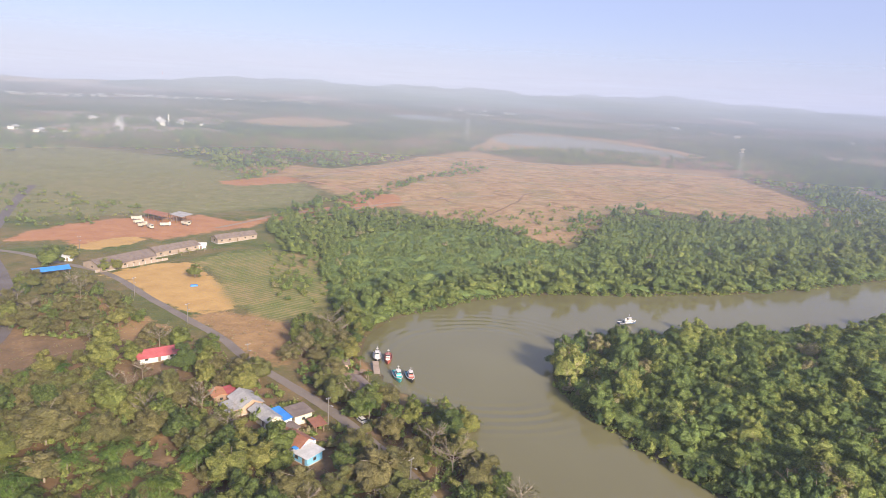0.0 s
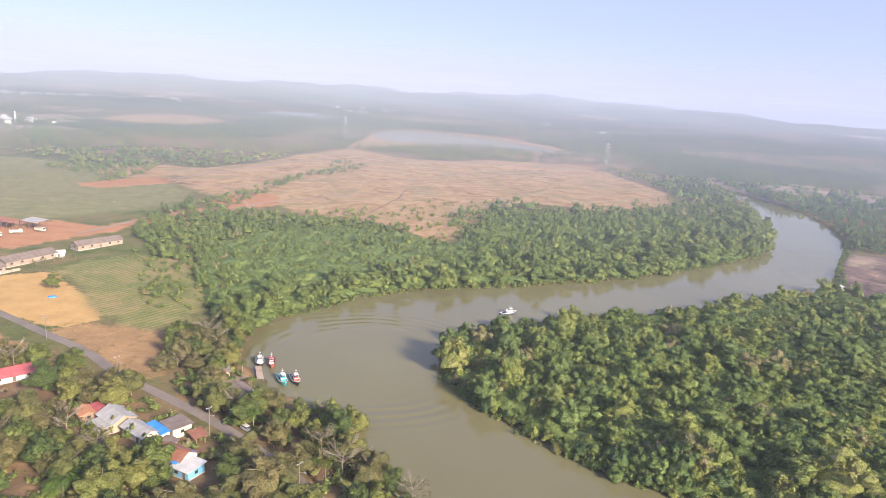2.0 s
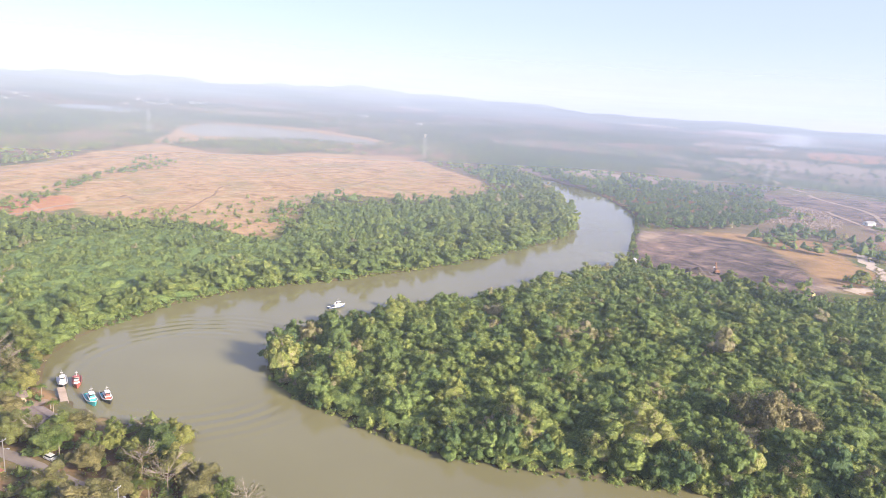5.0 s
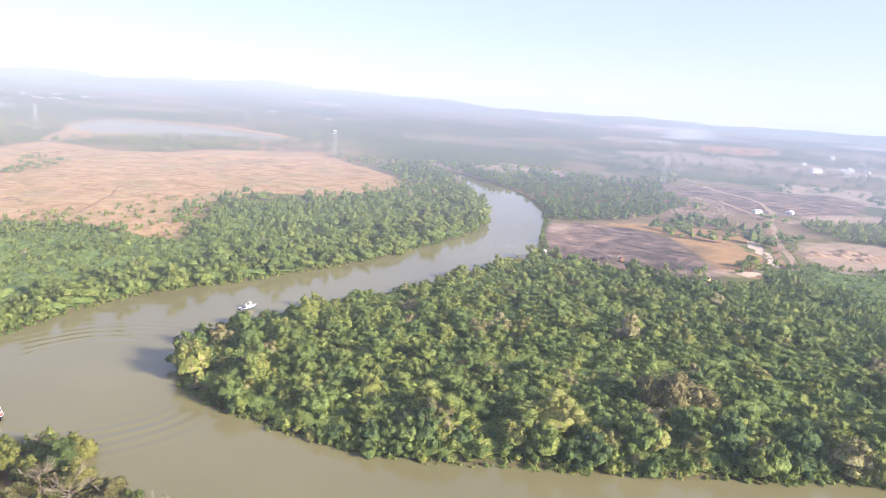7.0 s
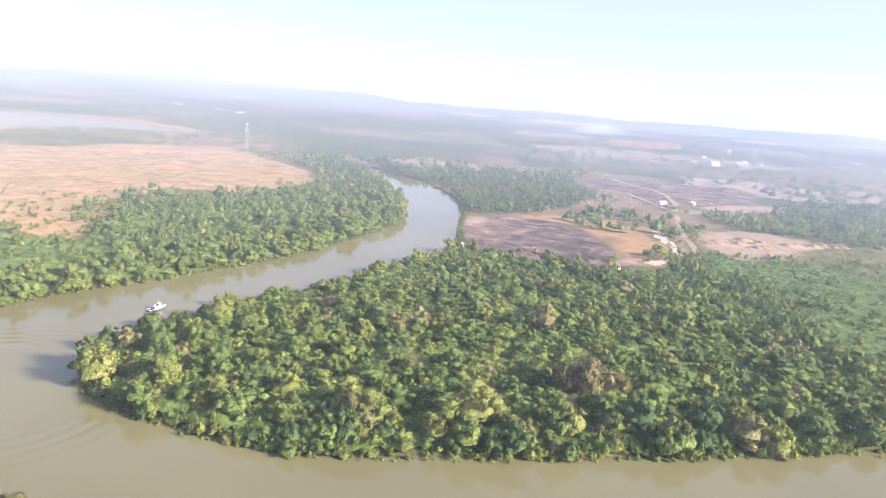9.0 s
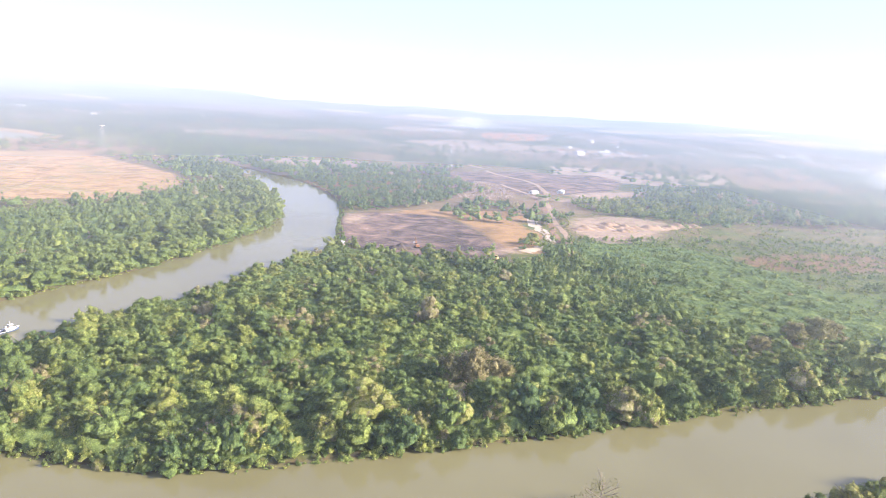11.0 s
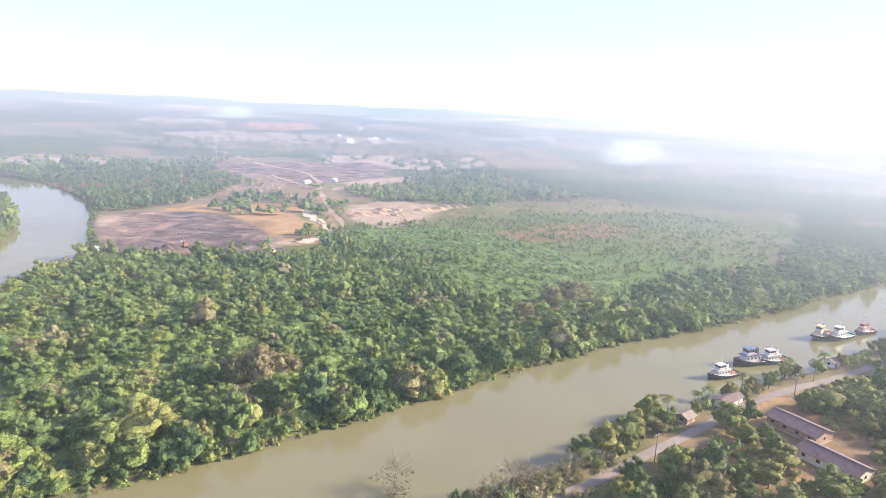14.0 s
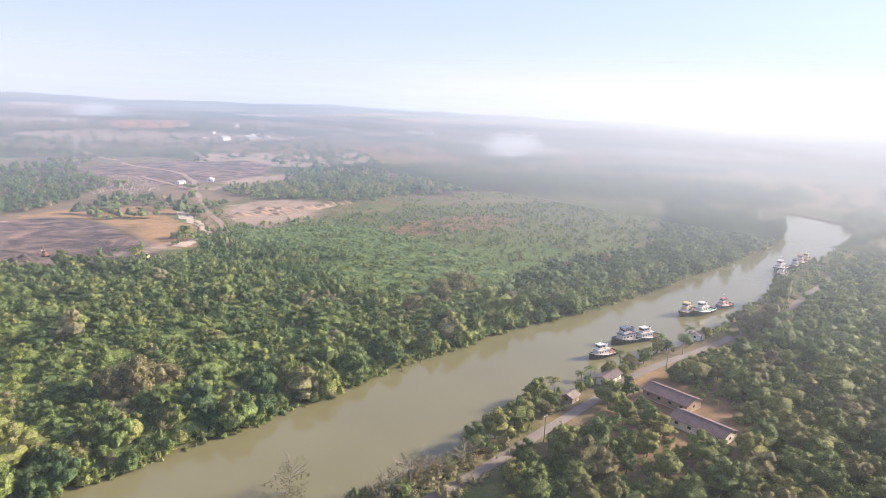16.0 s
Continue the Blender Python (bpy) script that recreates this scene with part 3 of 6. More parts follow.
def haze_sheet_material():
    """Painted haze sheet: mostly clear near the river, thicker far out and sunward."""
    m, nt, b = nodes_of("haze")
    nt.nodes.remove(b)
    pos = put(nt, "TexCoord").outputs["Object"]
    sep = put(nt, "SeparateXYZ", Vector=pos)
    flat = put(nt, "CombineXYZ", X=sep.outputs[0], Y=sep.outputs[1])
    r = put(nt, "VectorMath", i0=flat.outputs[0])
    r.operation = "LENGTH"
    r = r.outputs["Value"]
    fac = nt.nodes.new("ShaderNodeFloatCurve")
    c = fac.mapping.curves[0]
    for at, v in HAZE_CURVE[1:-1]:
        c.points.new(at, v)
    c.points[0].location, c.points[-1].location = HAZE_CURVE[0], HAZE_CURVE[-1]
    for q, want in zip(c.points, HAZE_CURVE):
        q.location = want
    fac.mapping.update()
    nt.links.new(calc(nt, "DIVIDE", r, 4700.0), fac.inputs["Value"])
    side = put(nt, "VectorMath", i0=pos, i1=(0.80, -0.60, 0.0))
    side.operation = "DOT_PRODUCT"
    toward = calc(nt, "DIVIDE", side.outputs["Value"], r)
    # veil strength set by compass direction, strongest on the sunward side
    side_gain = calc(nt, "ADD", span(nt, toward, -0.5, 0.1, 0.86, 0.8), span(nt, toward, 0.45, 0.97, 0.0, 0.24))
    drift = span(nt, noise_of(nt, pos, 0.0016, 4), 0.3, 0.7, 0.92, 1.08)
    a = calc(nt, "MULTIPLY", calc(nt, "MULTIPLY", fac.outputs[0], side_gain), drift)
    a = calc(nt, "ADD", a, calc(nt, "MULTIPLY", span(nt, toward, 0.6, 1.0, 0.0, 0.15), span(nt, r, 170, 620)))     # extra pale veil for the sunward glare over the lower reach
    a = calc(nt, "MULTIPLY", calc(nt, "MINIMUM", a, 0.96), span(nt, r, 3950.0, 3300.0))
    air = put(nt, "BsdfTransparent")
    # haze brightness and blueness painted by direction, palest at both ends
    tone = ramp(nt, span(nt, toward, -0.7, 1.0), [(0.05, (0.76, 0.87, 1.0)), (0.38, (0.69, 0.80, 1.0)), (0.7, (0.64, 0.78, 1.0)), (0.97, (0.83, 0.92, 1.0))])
    up = put(nt, "CombineXYZ", Z=1.0).outputs[0]     # shading normal forced upright, so the curved sheet is lit as if flat
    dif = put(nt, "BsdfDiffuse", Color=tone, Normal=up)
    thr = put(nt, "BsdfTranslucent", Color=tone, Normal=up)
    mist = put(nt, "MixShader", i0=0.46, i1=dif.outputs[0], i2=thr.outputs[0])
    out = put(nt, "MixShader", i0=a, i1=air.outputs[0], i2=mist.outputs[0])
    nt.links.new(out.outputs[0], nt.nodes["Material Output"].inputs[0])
    return m


# painted veil opacity against distance from the eye, as a share of 4700 m
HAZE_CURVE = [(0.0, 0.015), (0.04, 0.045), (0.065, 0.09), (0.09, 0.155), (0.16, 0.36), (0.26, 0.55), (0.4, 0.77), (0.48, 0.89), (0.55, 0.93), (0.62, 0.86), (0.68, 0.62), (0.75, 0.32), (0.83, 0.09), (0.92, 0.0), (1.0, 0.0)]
# one bowl-shaped sheet round the eye stands in for the depth of air
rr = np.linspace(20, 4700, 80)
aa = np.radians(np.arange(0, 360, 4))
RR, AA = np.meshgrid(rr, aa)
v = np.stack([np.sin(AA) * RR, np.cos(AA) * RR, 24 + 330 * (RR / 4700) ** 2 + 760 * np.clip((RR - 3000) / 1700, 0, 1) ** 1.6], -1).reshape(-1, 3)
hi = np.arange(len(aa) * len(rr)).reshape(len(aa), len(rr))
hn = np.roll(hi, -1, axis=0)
me = mesh_from("haze", v, np.stack([hi[:, :-1], hi[:, 1:], hn[:, 1:], hn[:, :-1]], -1).reshape(-1, 4), [haze_sheet_material()])
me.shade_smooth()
tagged(new("haze", me), "thin bluish white sheet standing in for haze over the far lowland", "haze", kind="stuff")


def smoke_material(tall, wide, density):
    """Soft smoke: densest in the middle, wisps at the rim."""
    m, nt, b = nodes_of("smoke")
    nt.nodes.remove(b)
    pos = put(nt, "TexCoord").outputs["Object"]
    warp = put(nt, "TexNoise", Vector=pos, Scale=2.2 / wide, Detail=4.0)
    sep = put(nt, "SeparateXYZ", Vector=pos)
    x2 = calc(nt, "POWER", calc(nt, "ABSOLUTE", calc(nt, "DIVIDE", sep.outputs[1], wide / 2)), 2.0)
    z2 = calc(nt, "POWER", calc(nt, "ABSOLUTE", calc(nt, "DIVIDE", calc(nt, "SUBTRACT", sep.outputs[2], tall * 0.4), tall * 0.55)), 2.0)
    d2 = calc(nt, "ADD", calc(nt, "ADD", x2, z2), span(nt, warp.outputs["Fac"], 0.2, 0.8, -0.6, 0.7))
    a = calc(nt, "MULTIPLY", calc(nt, "POWER", span(nt, d2, 1.0, 0.0), 2.2), density)
    air = put(nt, "BsdfTransparent")
    dif, thr = put(nt, "BsdfDiffuse", Color=(0.93, 0.93, 0.95, 1)), put(nt, "BsdfTranslucent", Color=(0.93, 0.93, 0.95, 1))
    puff = put(nt, "MixShader", i0=0.5, i1=dif.outputs[0], i2=thr.outputs[0])
    out = put(nt, "MixShader", i0=a, i1=air.outputs[0], i2=puff.outputs[0])
    nt.links.new(out.outputs[0], nt.nodes["Material Output"].inputs[0])
    return m


def smoke(x, y, wide, tall, density, turn, label):
    """A drifting bank of smoke in thin layers, one behind the other."""
    g = Geo()
    for k in range(2):
        dx, w, h = (k - 0.5) * wide * 0.12, wide / 2, tall * (1 - 0.1 * k)
        g.add([(dx, -w, 0.5), (dx, w, 0.5), (dx + wide * 0.1, w, h), (dx + wide * 0.1, -w, h)], [(0, 1, 2, 3)])
    ob = part("smoke", g, smoke_material(tall, wide, density))
    ob.matrix_basis = pose(x, y, 1, 0, 0, turn)
    return tagged(ob, label, "smoke", kind="stuff")


smoke(1250, 85, 200, 60, 0.92, 5, "white smoke from a fire in far scrub")
smoke(1950, 1440, 300, 55, 0.95, 35, "white smoke rising from distant land")
smoke(-504, 1106, 18, 34, 0.35, 115, "thin bluish smoke from a garden fire")


# ---- trees ----
def cards(centres, normals, size, r):
    """Leaf clumps: a bent four-cornered leaf at each centre."""
    n = len(centres)
    nrm = normals / np.maximum(np.linalg.norm(normals, axis=1, keepdims=True), 1e-6)
    h = r.normal(size=(n, 3))
    u = np.cross(nrm, h)
    u /= np.maximum(np.linalg.norm(u, axis=1, keepdims=True), 1e-6)
    w = np.cross(nrm, u)
    s = size * r.uniform(0.65, 1.25, (n, 1))
    a = s * r.uniform(0.9, 1.3, (n, 1)) * u
    b = s * r.uniform(0.55, 0.9, (n, 1)) * w
    k = nrm * s * 0.25
    return np.stack([centres - a - k, centres - b + k, centres + a - k, centres + b + k], 1).reshape(-1, 3)


def crown_lobes(r, height, width, lobes, low):
    """Centres and radii of the boughs that bulge out of a domed crown."""
    out = []
    for k in range(lobes):
        a = 2.4 * k + r.uniform(-0.6, 0.6)
        t = (k + 0.5) / lobes
        up = low + (0.84 - low) * t ** 0.75
        q = width / 2 * math.sqrt(max(0.0, 1 - t ** 1.6)) * r.uniform(0.4, 1.0)
        out.append((np.array([math.cos(a) * q, math.sin(a) * q, height * (up + r.uniform(-0.12, 0.12))]), width * (0.11 + 0.85 / (lobes + 1.5)) * r.uniform(0.5, 1.15)))
    return out


def bough(r, c, rad, segs, rings):
    """A lumpy rounded mass of leaves, open below."""
    v, el = [], np.linspace(-0.5, 1.45, rings + 1)
    lump = r.uniform(0.72, 1.18, (rings + 1, segs))
    ph = r.uniform(0, 6)
    for i in range(rings):
        for j in range(segs):
            for ii, jj in ((i, j), (i, j + 1), (i + 1, j + 1), (i + 1, j)):
                a, e = ph + 2 * math.pi * jj / segs, el[ii]
                k = rad * (lump[ii, jj % segs] if ii < rings else 1.0)
                v.append(c + k * np.array([math.cos(a) * math.cos(e), math.sin(a) * math.cos(e), 0.85 * math.sin(e)]))
    return np.array(v)


def crown_mesh(seed, height, width, lobes, per, leaf, low=0.25, segs=5, rings=2, core_size=0.7, dome_size=0.31):
    """Boughs with loose leaf sprays standing out of them; gives the corners and the soft lie of the foliage at each."""
    r = np.random.default_rng(seed)
    out, lie = [], []
    heart = np.array([0, 0, height * 0.38])
    if rings:
        c = np.array([0, 0, height * (low + 0.86) / 2.5])
        dome = c + (bough(r, c * 0, width * dome_size, segs + 2, rings + 1)) * np.array([1, 1, height * (0.98 - low) / width])
        out.append(dome)
        lie.append((dome - c) / (width / 2) + np.repeat(r.normal(size=(len(dome) // 4, 3)) * 0.12, 4, axis=0))
        per_top = per * 2
        d = r.normal(size=(per_top, 3))
        d /= np.linalg.norm(d, axis=1, keepdims=True)
        d[:, 2] = np.abs(d[:, 2])
        out.append(cards(c + d * np.array([width * 0.40, width * 0.40, height * 0.37]), d * 0.5 + r.normal(size=(per_top, 3)) * 0.5, leaf, r))
        lie.append(np.repeat(d + r.normal(size=(per_top, 3)) * 0.5, 4, axis=0))
    for c, rad in crown_lobes(r, height, width, lobes, low):
        if rings:
            core = bough(r, c, rad * core_size, segs, rings)
            out.append(core)
            lie.append((core - c) / rad + np.repeat(r.normal(size=(len(core) // 4, 3)) * 0.12, 4, axis=0))
        d = r.normal(size=(per, 3))
        d /= np.linalg.norm(d, axis=1, keepdims=True)
        d[:, 2] = np.abs(d[:, 2]) * 1.15 - 0.3
        p = c + d * rad * r.uniform(0.72, 1.32, (per, 1)) * np.array([1, 1, 0.85])
        out.append(cards(p, d * 0.5 + r.normal(size=(per, 3)) * 0.55 + np.array([0, 0, 0.25]), leaf, r))
        lie.append(np.repeat(d + r.normal(size=(per, 3)) * 0.5, 4, axis=0))
    v, n = np.concatenate(out), np.concatenate(lie)
    whole = (v - heart) / (width / 2)
    n = n * 0.55 + whole * 0.36 + np.array([0, 0, 0.8])
    return v, n / np.linalg.norm(n, axis=1, keepdims=True)


def crown_points(r, height, width, lobes, per, low=0.25):
    """Leaf places of a thin crown."""
    cs, ns = [], []
    for c, rad in crown_lobes(r, height, width, lobes, low):
        d = r.normal(size=(per, 3))
        d /= np.linalg.norm(d, axis=1, keepdims=True)
        cs.append(c + d * rad * r.uniform(0.5, 1.2, (per, 1)))
        ns.append(d + r.normal(size=(per, 3)) * 0.6)
    return np.concatenate(cs), np.concatenate(ns)


def limbs(seed, height, width, n=5, thick=0.22, forks=0):
    """A tapered trunk with limbs reaching into the crown."""
    r = np.random.default_rng(seed)
    g = Geo()
    p, q = Vector((0, 0, -0.4)), Vector((r.uniform(-.4, .4), r.uniform(-.4, .4), height * 0.45))
    g.tube(p, q, thick, thick * 0.7, 7)
    top = Vector((r.uniform(-.6, .6), r.uniform(-.6, .6), height * 0.82))
    g.tube(q, top, thick * 0.7, thick * 0.2, 6)
    for k in range(n):
        a = 2 * math.pi * k / n + r.uniform(-.5, .5)
        s = q.lerp(top, r.uniform(-0.25, 0.7))
        e = s + Vector((math.cos(a) * width * r.uniform(.25, .42), math.sin(a) * width * r.uniform(.25, .42), height * r.uniform(.14, .34)))
        g.tube(s, e, thick * 0.42, thick * 0.1, 5)
        for j in range(forks):
            b = a + r.uniform(-1.1, 1.1)
            m = s.lerp(e, r.uniform(.35, .9))
            g.tube(m, m + Vector((math.cos(b) * width * .16, math.sin(b) * width * .16, height * r.uniform(.04, .2))), thick * 0.16, 0.025, 4)
    return g


def quads_of(v):
    return np.arange(len(v)).reshape(-1, 4)


def tree_template(name, seed, height, width, lobes, per, leaf, material, bark=None, low=0.25, thick=0.22, core=0.84, dome=0.40):
    """One tree: an Empty with a trunk and a crown."""
    e = new(name)
    part("trunk", limbs(seed, height, width, thick=thick), bark or BARK, e)
    v, lie = crown_mesh(seed, height, width, lobes, per, leaf, low, 6, 2, core, dome)
    c = new("crown", mesh_from("crown", v, quads_of(v), [material], puff=lie))
    c.parent = e
    return e


def bare_template(name, seed, height, width):
    e = new(name)
    part("trunk", limbs(seed, height, width, n=10, thick=0.17, forks=9), BARK_PALE, e)
    r = np.random.default_rng(seed)
    c, n = crown_points(r, height, width, 16, 20, 0.35)
    v = cards(c, n, 0.24, r)
    lie = v - np.array([0, 0, height * 0.4])
    c = new("crown", mesh_from("crown", v, quads_of(v), [LEAF_DRY], puff=lie / np.linalg.norm(lie, axis=1, keepdims=True)))
    c.parent = e
    return e


def palm_template(name, seed, height, frond, n=16):
    e = new(name)
    r = np.random.default_rng(seed)
    g = Geo()
    bend = r.uniform(-.8, .8)
    p0 = Vector((0, 0, -0.3))
    for k in range(5):
        t = (k + 1) / 5
        p1 = Vector((bend * t * t, 0, height * t))
        g.tube(p0, p1, 0.2 - 0.018 * k, 0.2 - 0.018 * (k + 1), 7)
        p0 = p1
    part("trunk", g, BARK_PALE, e)
    v = []
    top = np.array([bend, 0, height])
    for k in range(n):
        a = 2 * math.pi * k / n + r.uniform(-.2, .2)
        up = r.uniform(-0.2, 0.9)
        d = np.array([math.cos(a), math.sin(a), 0])
        side = np.array([-d[1], d[0], 0])
        m = 17
        line = [top + d * frond * t * (1 - 0.25 * t) + np.array([0, 0, frond * (up * t - (0.55 + 0.35 * up) * t * t)]) for t in np.linspace(0, 1, m)]
        for i in range(m - 1):
            for s in (-1, 1):
                wd = 0.24 * frond * math.sin(math.pi * (0.14 + 0.78 * i / (m - 1))) * r.uniform(0.8, 1.15)
                tip = line[i] + s * side * wd + d * wd * 0.75 + np.array([0, 0, -0.5 * wd])
                root = line[i] * 0.4 + line[i + 1] * 0.6
                v += [line[i], tip - d * 0.03, tip + d * 0.03, root]
    v = np.array(v)
    lie = (v - top) / frond + np.array([0, 0, 0.8]) + r.normal(size=(len(v) // 4, 3)).repeat(4, axis=0) * 0.25
    c = new("crown", mesh_from("crown", v, quads_of(v), [LEAF_PALM], puff=lie / np.linalg.norm(lie, axis=1, keepdims=True)))
    c.parent = e
    return e


def ground_at(x, y):
    return float(land(np.array([x]), np.array([y]))[0])


def scatter(shape, gap, seed, margin=0.3, holes=()):
    """Places on a jittered grid inside an outline, on dry land, clear of the holes."""
    r = np.random.default_rng(seed)
    lo, hi = shape.min(0), shape.max(0)
    x, y = np.meshgrid(np.arange(lo[0], hi[0], gap), np.arange(lo[1], hi[1], gap))
    p = np.stack([x.ravel(), y.ravel()], 1) + r.uniform(-0.7, 0.7, (x.size, 2)) * gap
    p = p[edge_distance(p, shape) > 0]
    if len(p):
        p = p[water_distance(p[:, 0], p[:, 1]) > margin]
    for h in holes:
        if len(p):
            p = p[edge_distance(p, h) < 0]
    return p


def wood(name, places, templates, sizes, label, seed, tint=(0.0, 0.9), category="woodland", patch=60.0, girth=None, shift=None):
    """Uncountable trees as one mesh: turned, stretched, leaning copies of the crowns, each with its own tint."""
    if not len(places):
        return None
    r = np.random.default_rng(seed)
    z = land(places[:, 0], places[:, 1])
    lean = 0.5 + 0.5 * waves(places[:, 0], places[:, 1], patch, seed + 1)
    swell = 1 + 0.24 * waves(places[:, 0], places[:, 1], 48, seed + 2) + 0.16 * waves(places[:, 0], places[:, 1], 19, seed + 3)
    swell = np.clip(swell, 0.45, 1.7) * (1 if girth is None else girth)
    shift = np.zeros(len(places)) if shift is None else shift
    vs, ts, ns = [], [], []
    for (x, y), h, l, g, more in zip(places, z, lean, swell, shift):
        t, lie = templates[r.integers(len(templates))]
        a, s = r.uniform(0, 2 * math.pi), r.uniform(*sizes) * g
        c, d = math.cos(a), math.sin(a)
        sx, sy, sz = s * r.uniform(0.78, 1.25), s * r.uniform(0.78, 1.25), s * r.uniform(0.72, 1.25)
        u, w, q = t[:, 0] * sx + t[:, 2] * r.normal() * 0.14 * s, t[:, 1] * sy + t[:, 2] * r.normal() * 0.14 * s, t[:, 2] * sz
        vs.append(np.stack([u * c - w * d + x, u * d + w * c + y, q + h], 1))
        ns.append(np.stack([lie[:, 0] * c - lie[:, 1] * d, lie[:, 0] * d + lie[:, 1] * c, lie[:, 2]], 1))
        k = tint[0] + (tint[1] - tint[0]) * np.clip(0.55 * l + 0.45 * r.uniform(), 0, 1) + more
        ts.append(np.full(len(t), 1.0 if r.uniform() < 0.022 else k))
    v = np.concatenate(vs)
    ob = new(name, mesh_from(name, v, quads_of(v), [LEAF_WOOD], tint=np.concatenate(ts), puff=np.concatenate(ns)))
    return tagged(ob, label, category, kind="stuff")


def blanket(name, shape, step, deep, label, seed, tint=(0.2, 0.6), margin=0.5, category="undergrowth"):
    """A closed cover of vines and low growth over an outline: a lumpy sheet with loose sprays of leaves on it."""
    r = np.random.default_rng(seed)
    lo, hi = shape.min(0), shape.max(0)
    x, y = np.meshgrid(np.arange(lo[0], hi[0] + step, step), np.arange(lo[1], hi[1] + step, step))
    ny_, nx_ = x.shape
    p = np.stack([x.ravel(), y.ravel()], 1) + r.uniform(-0.35, 0.35, (x.size, 2)) * step
    d = water_distance(p[:, 0], p[:, 1])
    rim = np.minimum(edge_distance(p, shape), d - margin)
    lump = 0.5 + 0.3 * waves(p[:, 0], p[:, 1], 26, seed) + 0.28 * waves(p[:, 0], p[:, 1], 9, seed + 1) + r.normal(0, 0.13, len(p))
    high = deep * np.clip(lump, 0.05, 1.3) * np.clip(rim / 5, 0, 1)
    z = land(p[:, 0], p[:, 1], d) + high - 0.05
    i = np.arange(len(p)).reshape(ny_, nx_)
    q = np.stack([i[:-1, :-1], i[:-1, 1:], i[1:, 1:], i[1:, :-1]], -1).reshape(-1, 4)
    q = q[(rim[q] > 0).all(1)]
    zz = high.reshape(ny_, nx_)
    gy_, gx_ = np.gradient(zz, step)
    n = np.stack([-gx_.ravel(), -gy_.ravel(), np.full(len(p), 1.0)], 1) + r.normal(0, 0.22, (len(p), 3))
    k = tint[0] + (tint[1] - tint[0]) * np.clip(0.5 + 0.45 * waves(p[:, 0], p[:, 1], 30, seed + 2) + r.normal(0, 0.12, len(p)), 0, 1)
    on = np.repeat(np.where(rim > 0.5)[0], 3)
    c = np.c_[p[on], z[on]] + r.uniform(-0.5, 0.5, (len(on), 3)) * np.array([step, step, 0.2])
    up = r.normal(size=(len(on), 3)) * 0.55 + np.array([0, 0, 0.7])
    leaf = cards(c, up, 0.30, r)
    v = np.concatenate([np.c_[p, z], leaf])
    f = np.concatenate([q, quads_of(leaf) + len(p)])
    lie = np.concatenate([n, np.repeat(up + n[on], 4, axis=0)])
    lie /= np.linalg.norm(lie, axis=1, keepdims=True)
    ob = new(name, mesh_from(name, v, f, [LEAF_WOOD], tint=np.concatenate([k, np.repeat(k[on] + r.normal(0, 0.08, len(on)), 4)]), puff=lie))
    return tagged(ob, label, category, kind="stuff")


MANGROVE = [crown_mesh(100 + k, h * 1.1, w * 1.35, 11, 17, 0.31, 0.05, 5, 2, 0.80) for k, (h, w) in enumerate([(6.0, 7), (7.0, 7.5), (5.5, 6.5), (8, 7.5), (5, 7.5), (6.5, 6)])]
GROVE = [crown_mesh(120 + k, h * 1.05, w * 1.15, 8, 9, 0.37, 0.05, 4, 2, 0.82) for k, (h, w) in enumerate([(6.5, 8), (5.5, 8), (7.5, 8.5)])]
COPSE = [crown_mesh(130 + k, h, w, 4, 5, 0.48, 0.15, 4, 1, 0.80) for k, (h, w) in enumerate([(6.5, 8), (5.5, 8), (8.5, 8), (7, 9)])]
SHRUB = [crown_mesh(140 + k, h, w, 3, 8, 0.27, 0.05, 4, 1, 0.8) for k, (h, w) in enumerate([(2.6, 4.4), (3.6, 4.8), (2.0, 4.4)])]
TUFT = [crown_mesh(150 + k, h, w, 2, 9, 0.36, 0.0, 0, 0) for k, (h, w) in enumerate([(2.4, 4.4), (3.0, 3.6), (1.6, 5)])]
FAR_TREE = [crown_mesh(160 + k, h, w, 1, 2, 1.1, 0.12, 3, 1, 0.9) for k, (h, w) in enumerate([(10, 13), (8, 14), (12, 12)])]


# ---- buildings ----
def sheet_roof(name, low, high, rough=0.5, metal=0.0):
    """Corrugated roofing with rust and bleached streaks; ribs run down the slope."""
    m, nt, b = nodes_of(name)
    pos = put(nt, "TexCoord").outputs["Object"]
    patch, fine = noise_of(nt, pos, 0.45, 4, 0.6), noise_of(nt, pos, 5.0, 4, 0.7)
    f = calc(nt, "ADD", calc(nt, "MULTIPLY", patch, 0.7), calc(nt, "MULTIPLY", fine, 0.3))
    nt.links.new(ramp(nt, f, [(0.34, low), (0.66, high)]), b.inputs["Base Color"])
    b.inputs["Roughness"].default_value, b.inputs["Metallic"].default_value = rough, metal
    rib = put(nt, "TexWave", Vector=pos, Scale=1.4)
    bump(nt, b, rib.outputs["Fac"], 0.5, 0.06)
    return m


ROOF_GREY = sheet_roof("roof_grey", (0.27, 0.265, 0.25), (0.46, 0.45, 0.43), 0.6)
ROOF_DIM = sheet_roof("roof_dim", (0.14, 0.105, 0.085), (0.25, 0.20, 0.165), 0.7)
ROOF_RUST = sheet_roof("roof_rust", (0.22, 0.085, 0.05), (0.34, 0.16, 0.10), 0.8)
ROOF_ORANGE = sheet_roof("roof_orange", (0.40, 0.17, 0.08), (0.5, 0.26, 0.14), 0.8)
ROOF_RED = sheet_roof("roof_red", (0.33, 0.06, 0.07), (0.46, 0.13, 0.13), 0.65)
ROOF_BLUE = sheet_roof("roof_blue", (0.03, 0.20, 0.62), (0.06, 0.30, 0.78), 0.5)
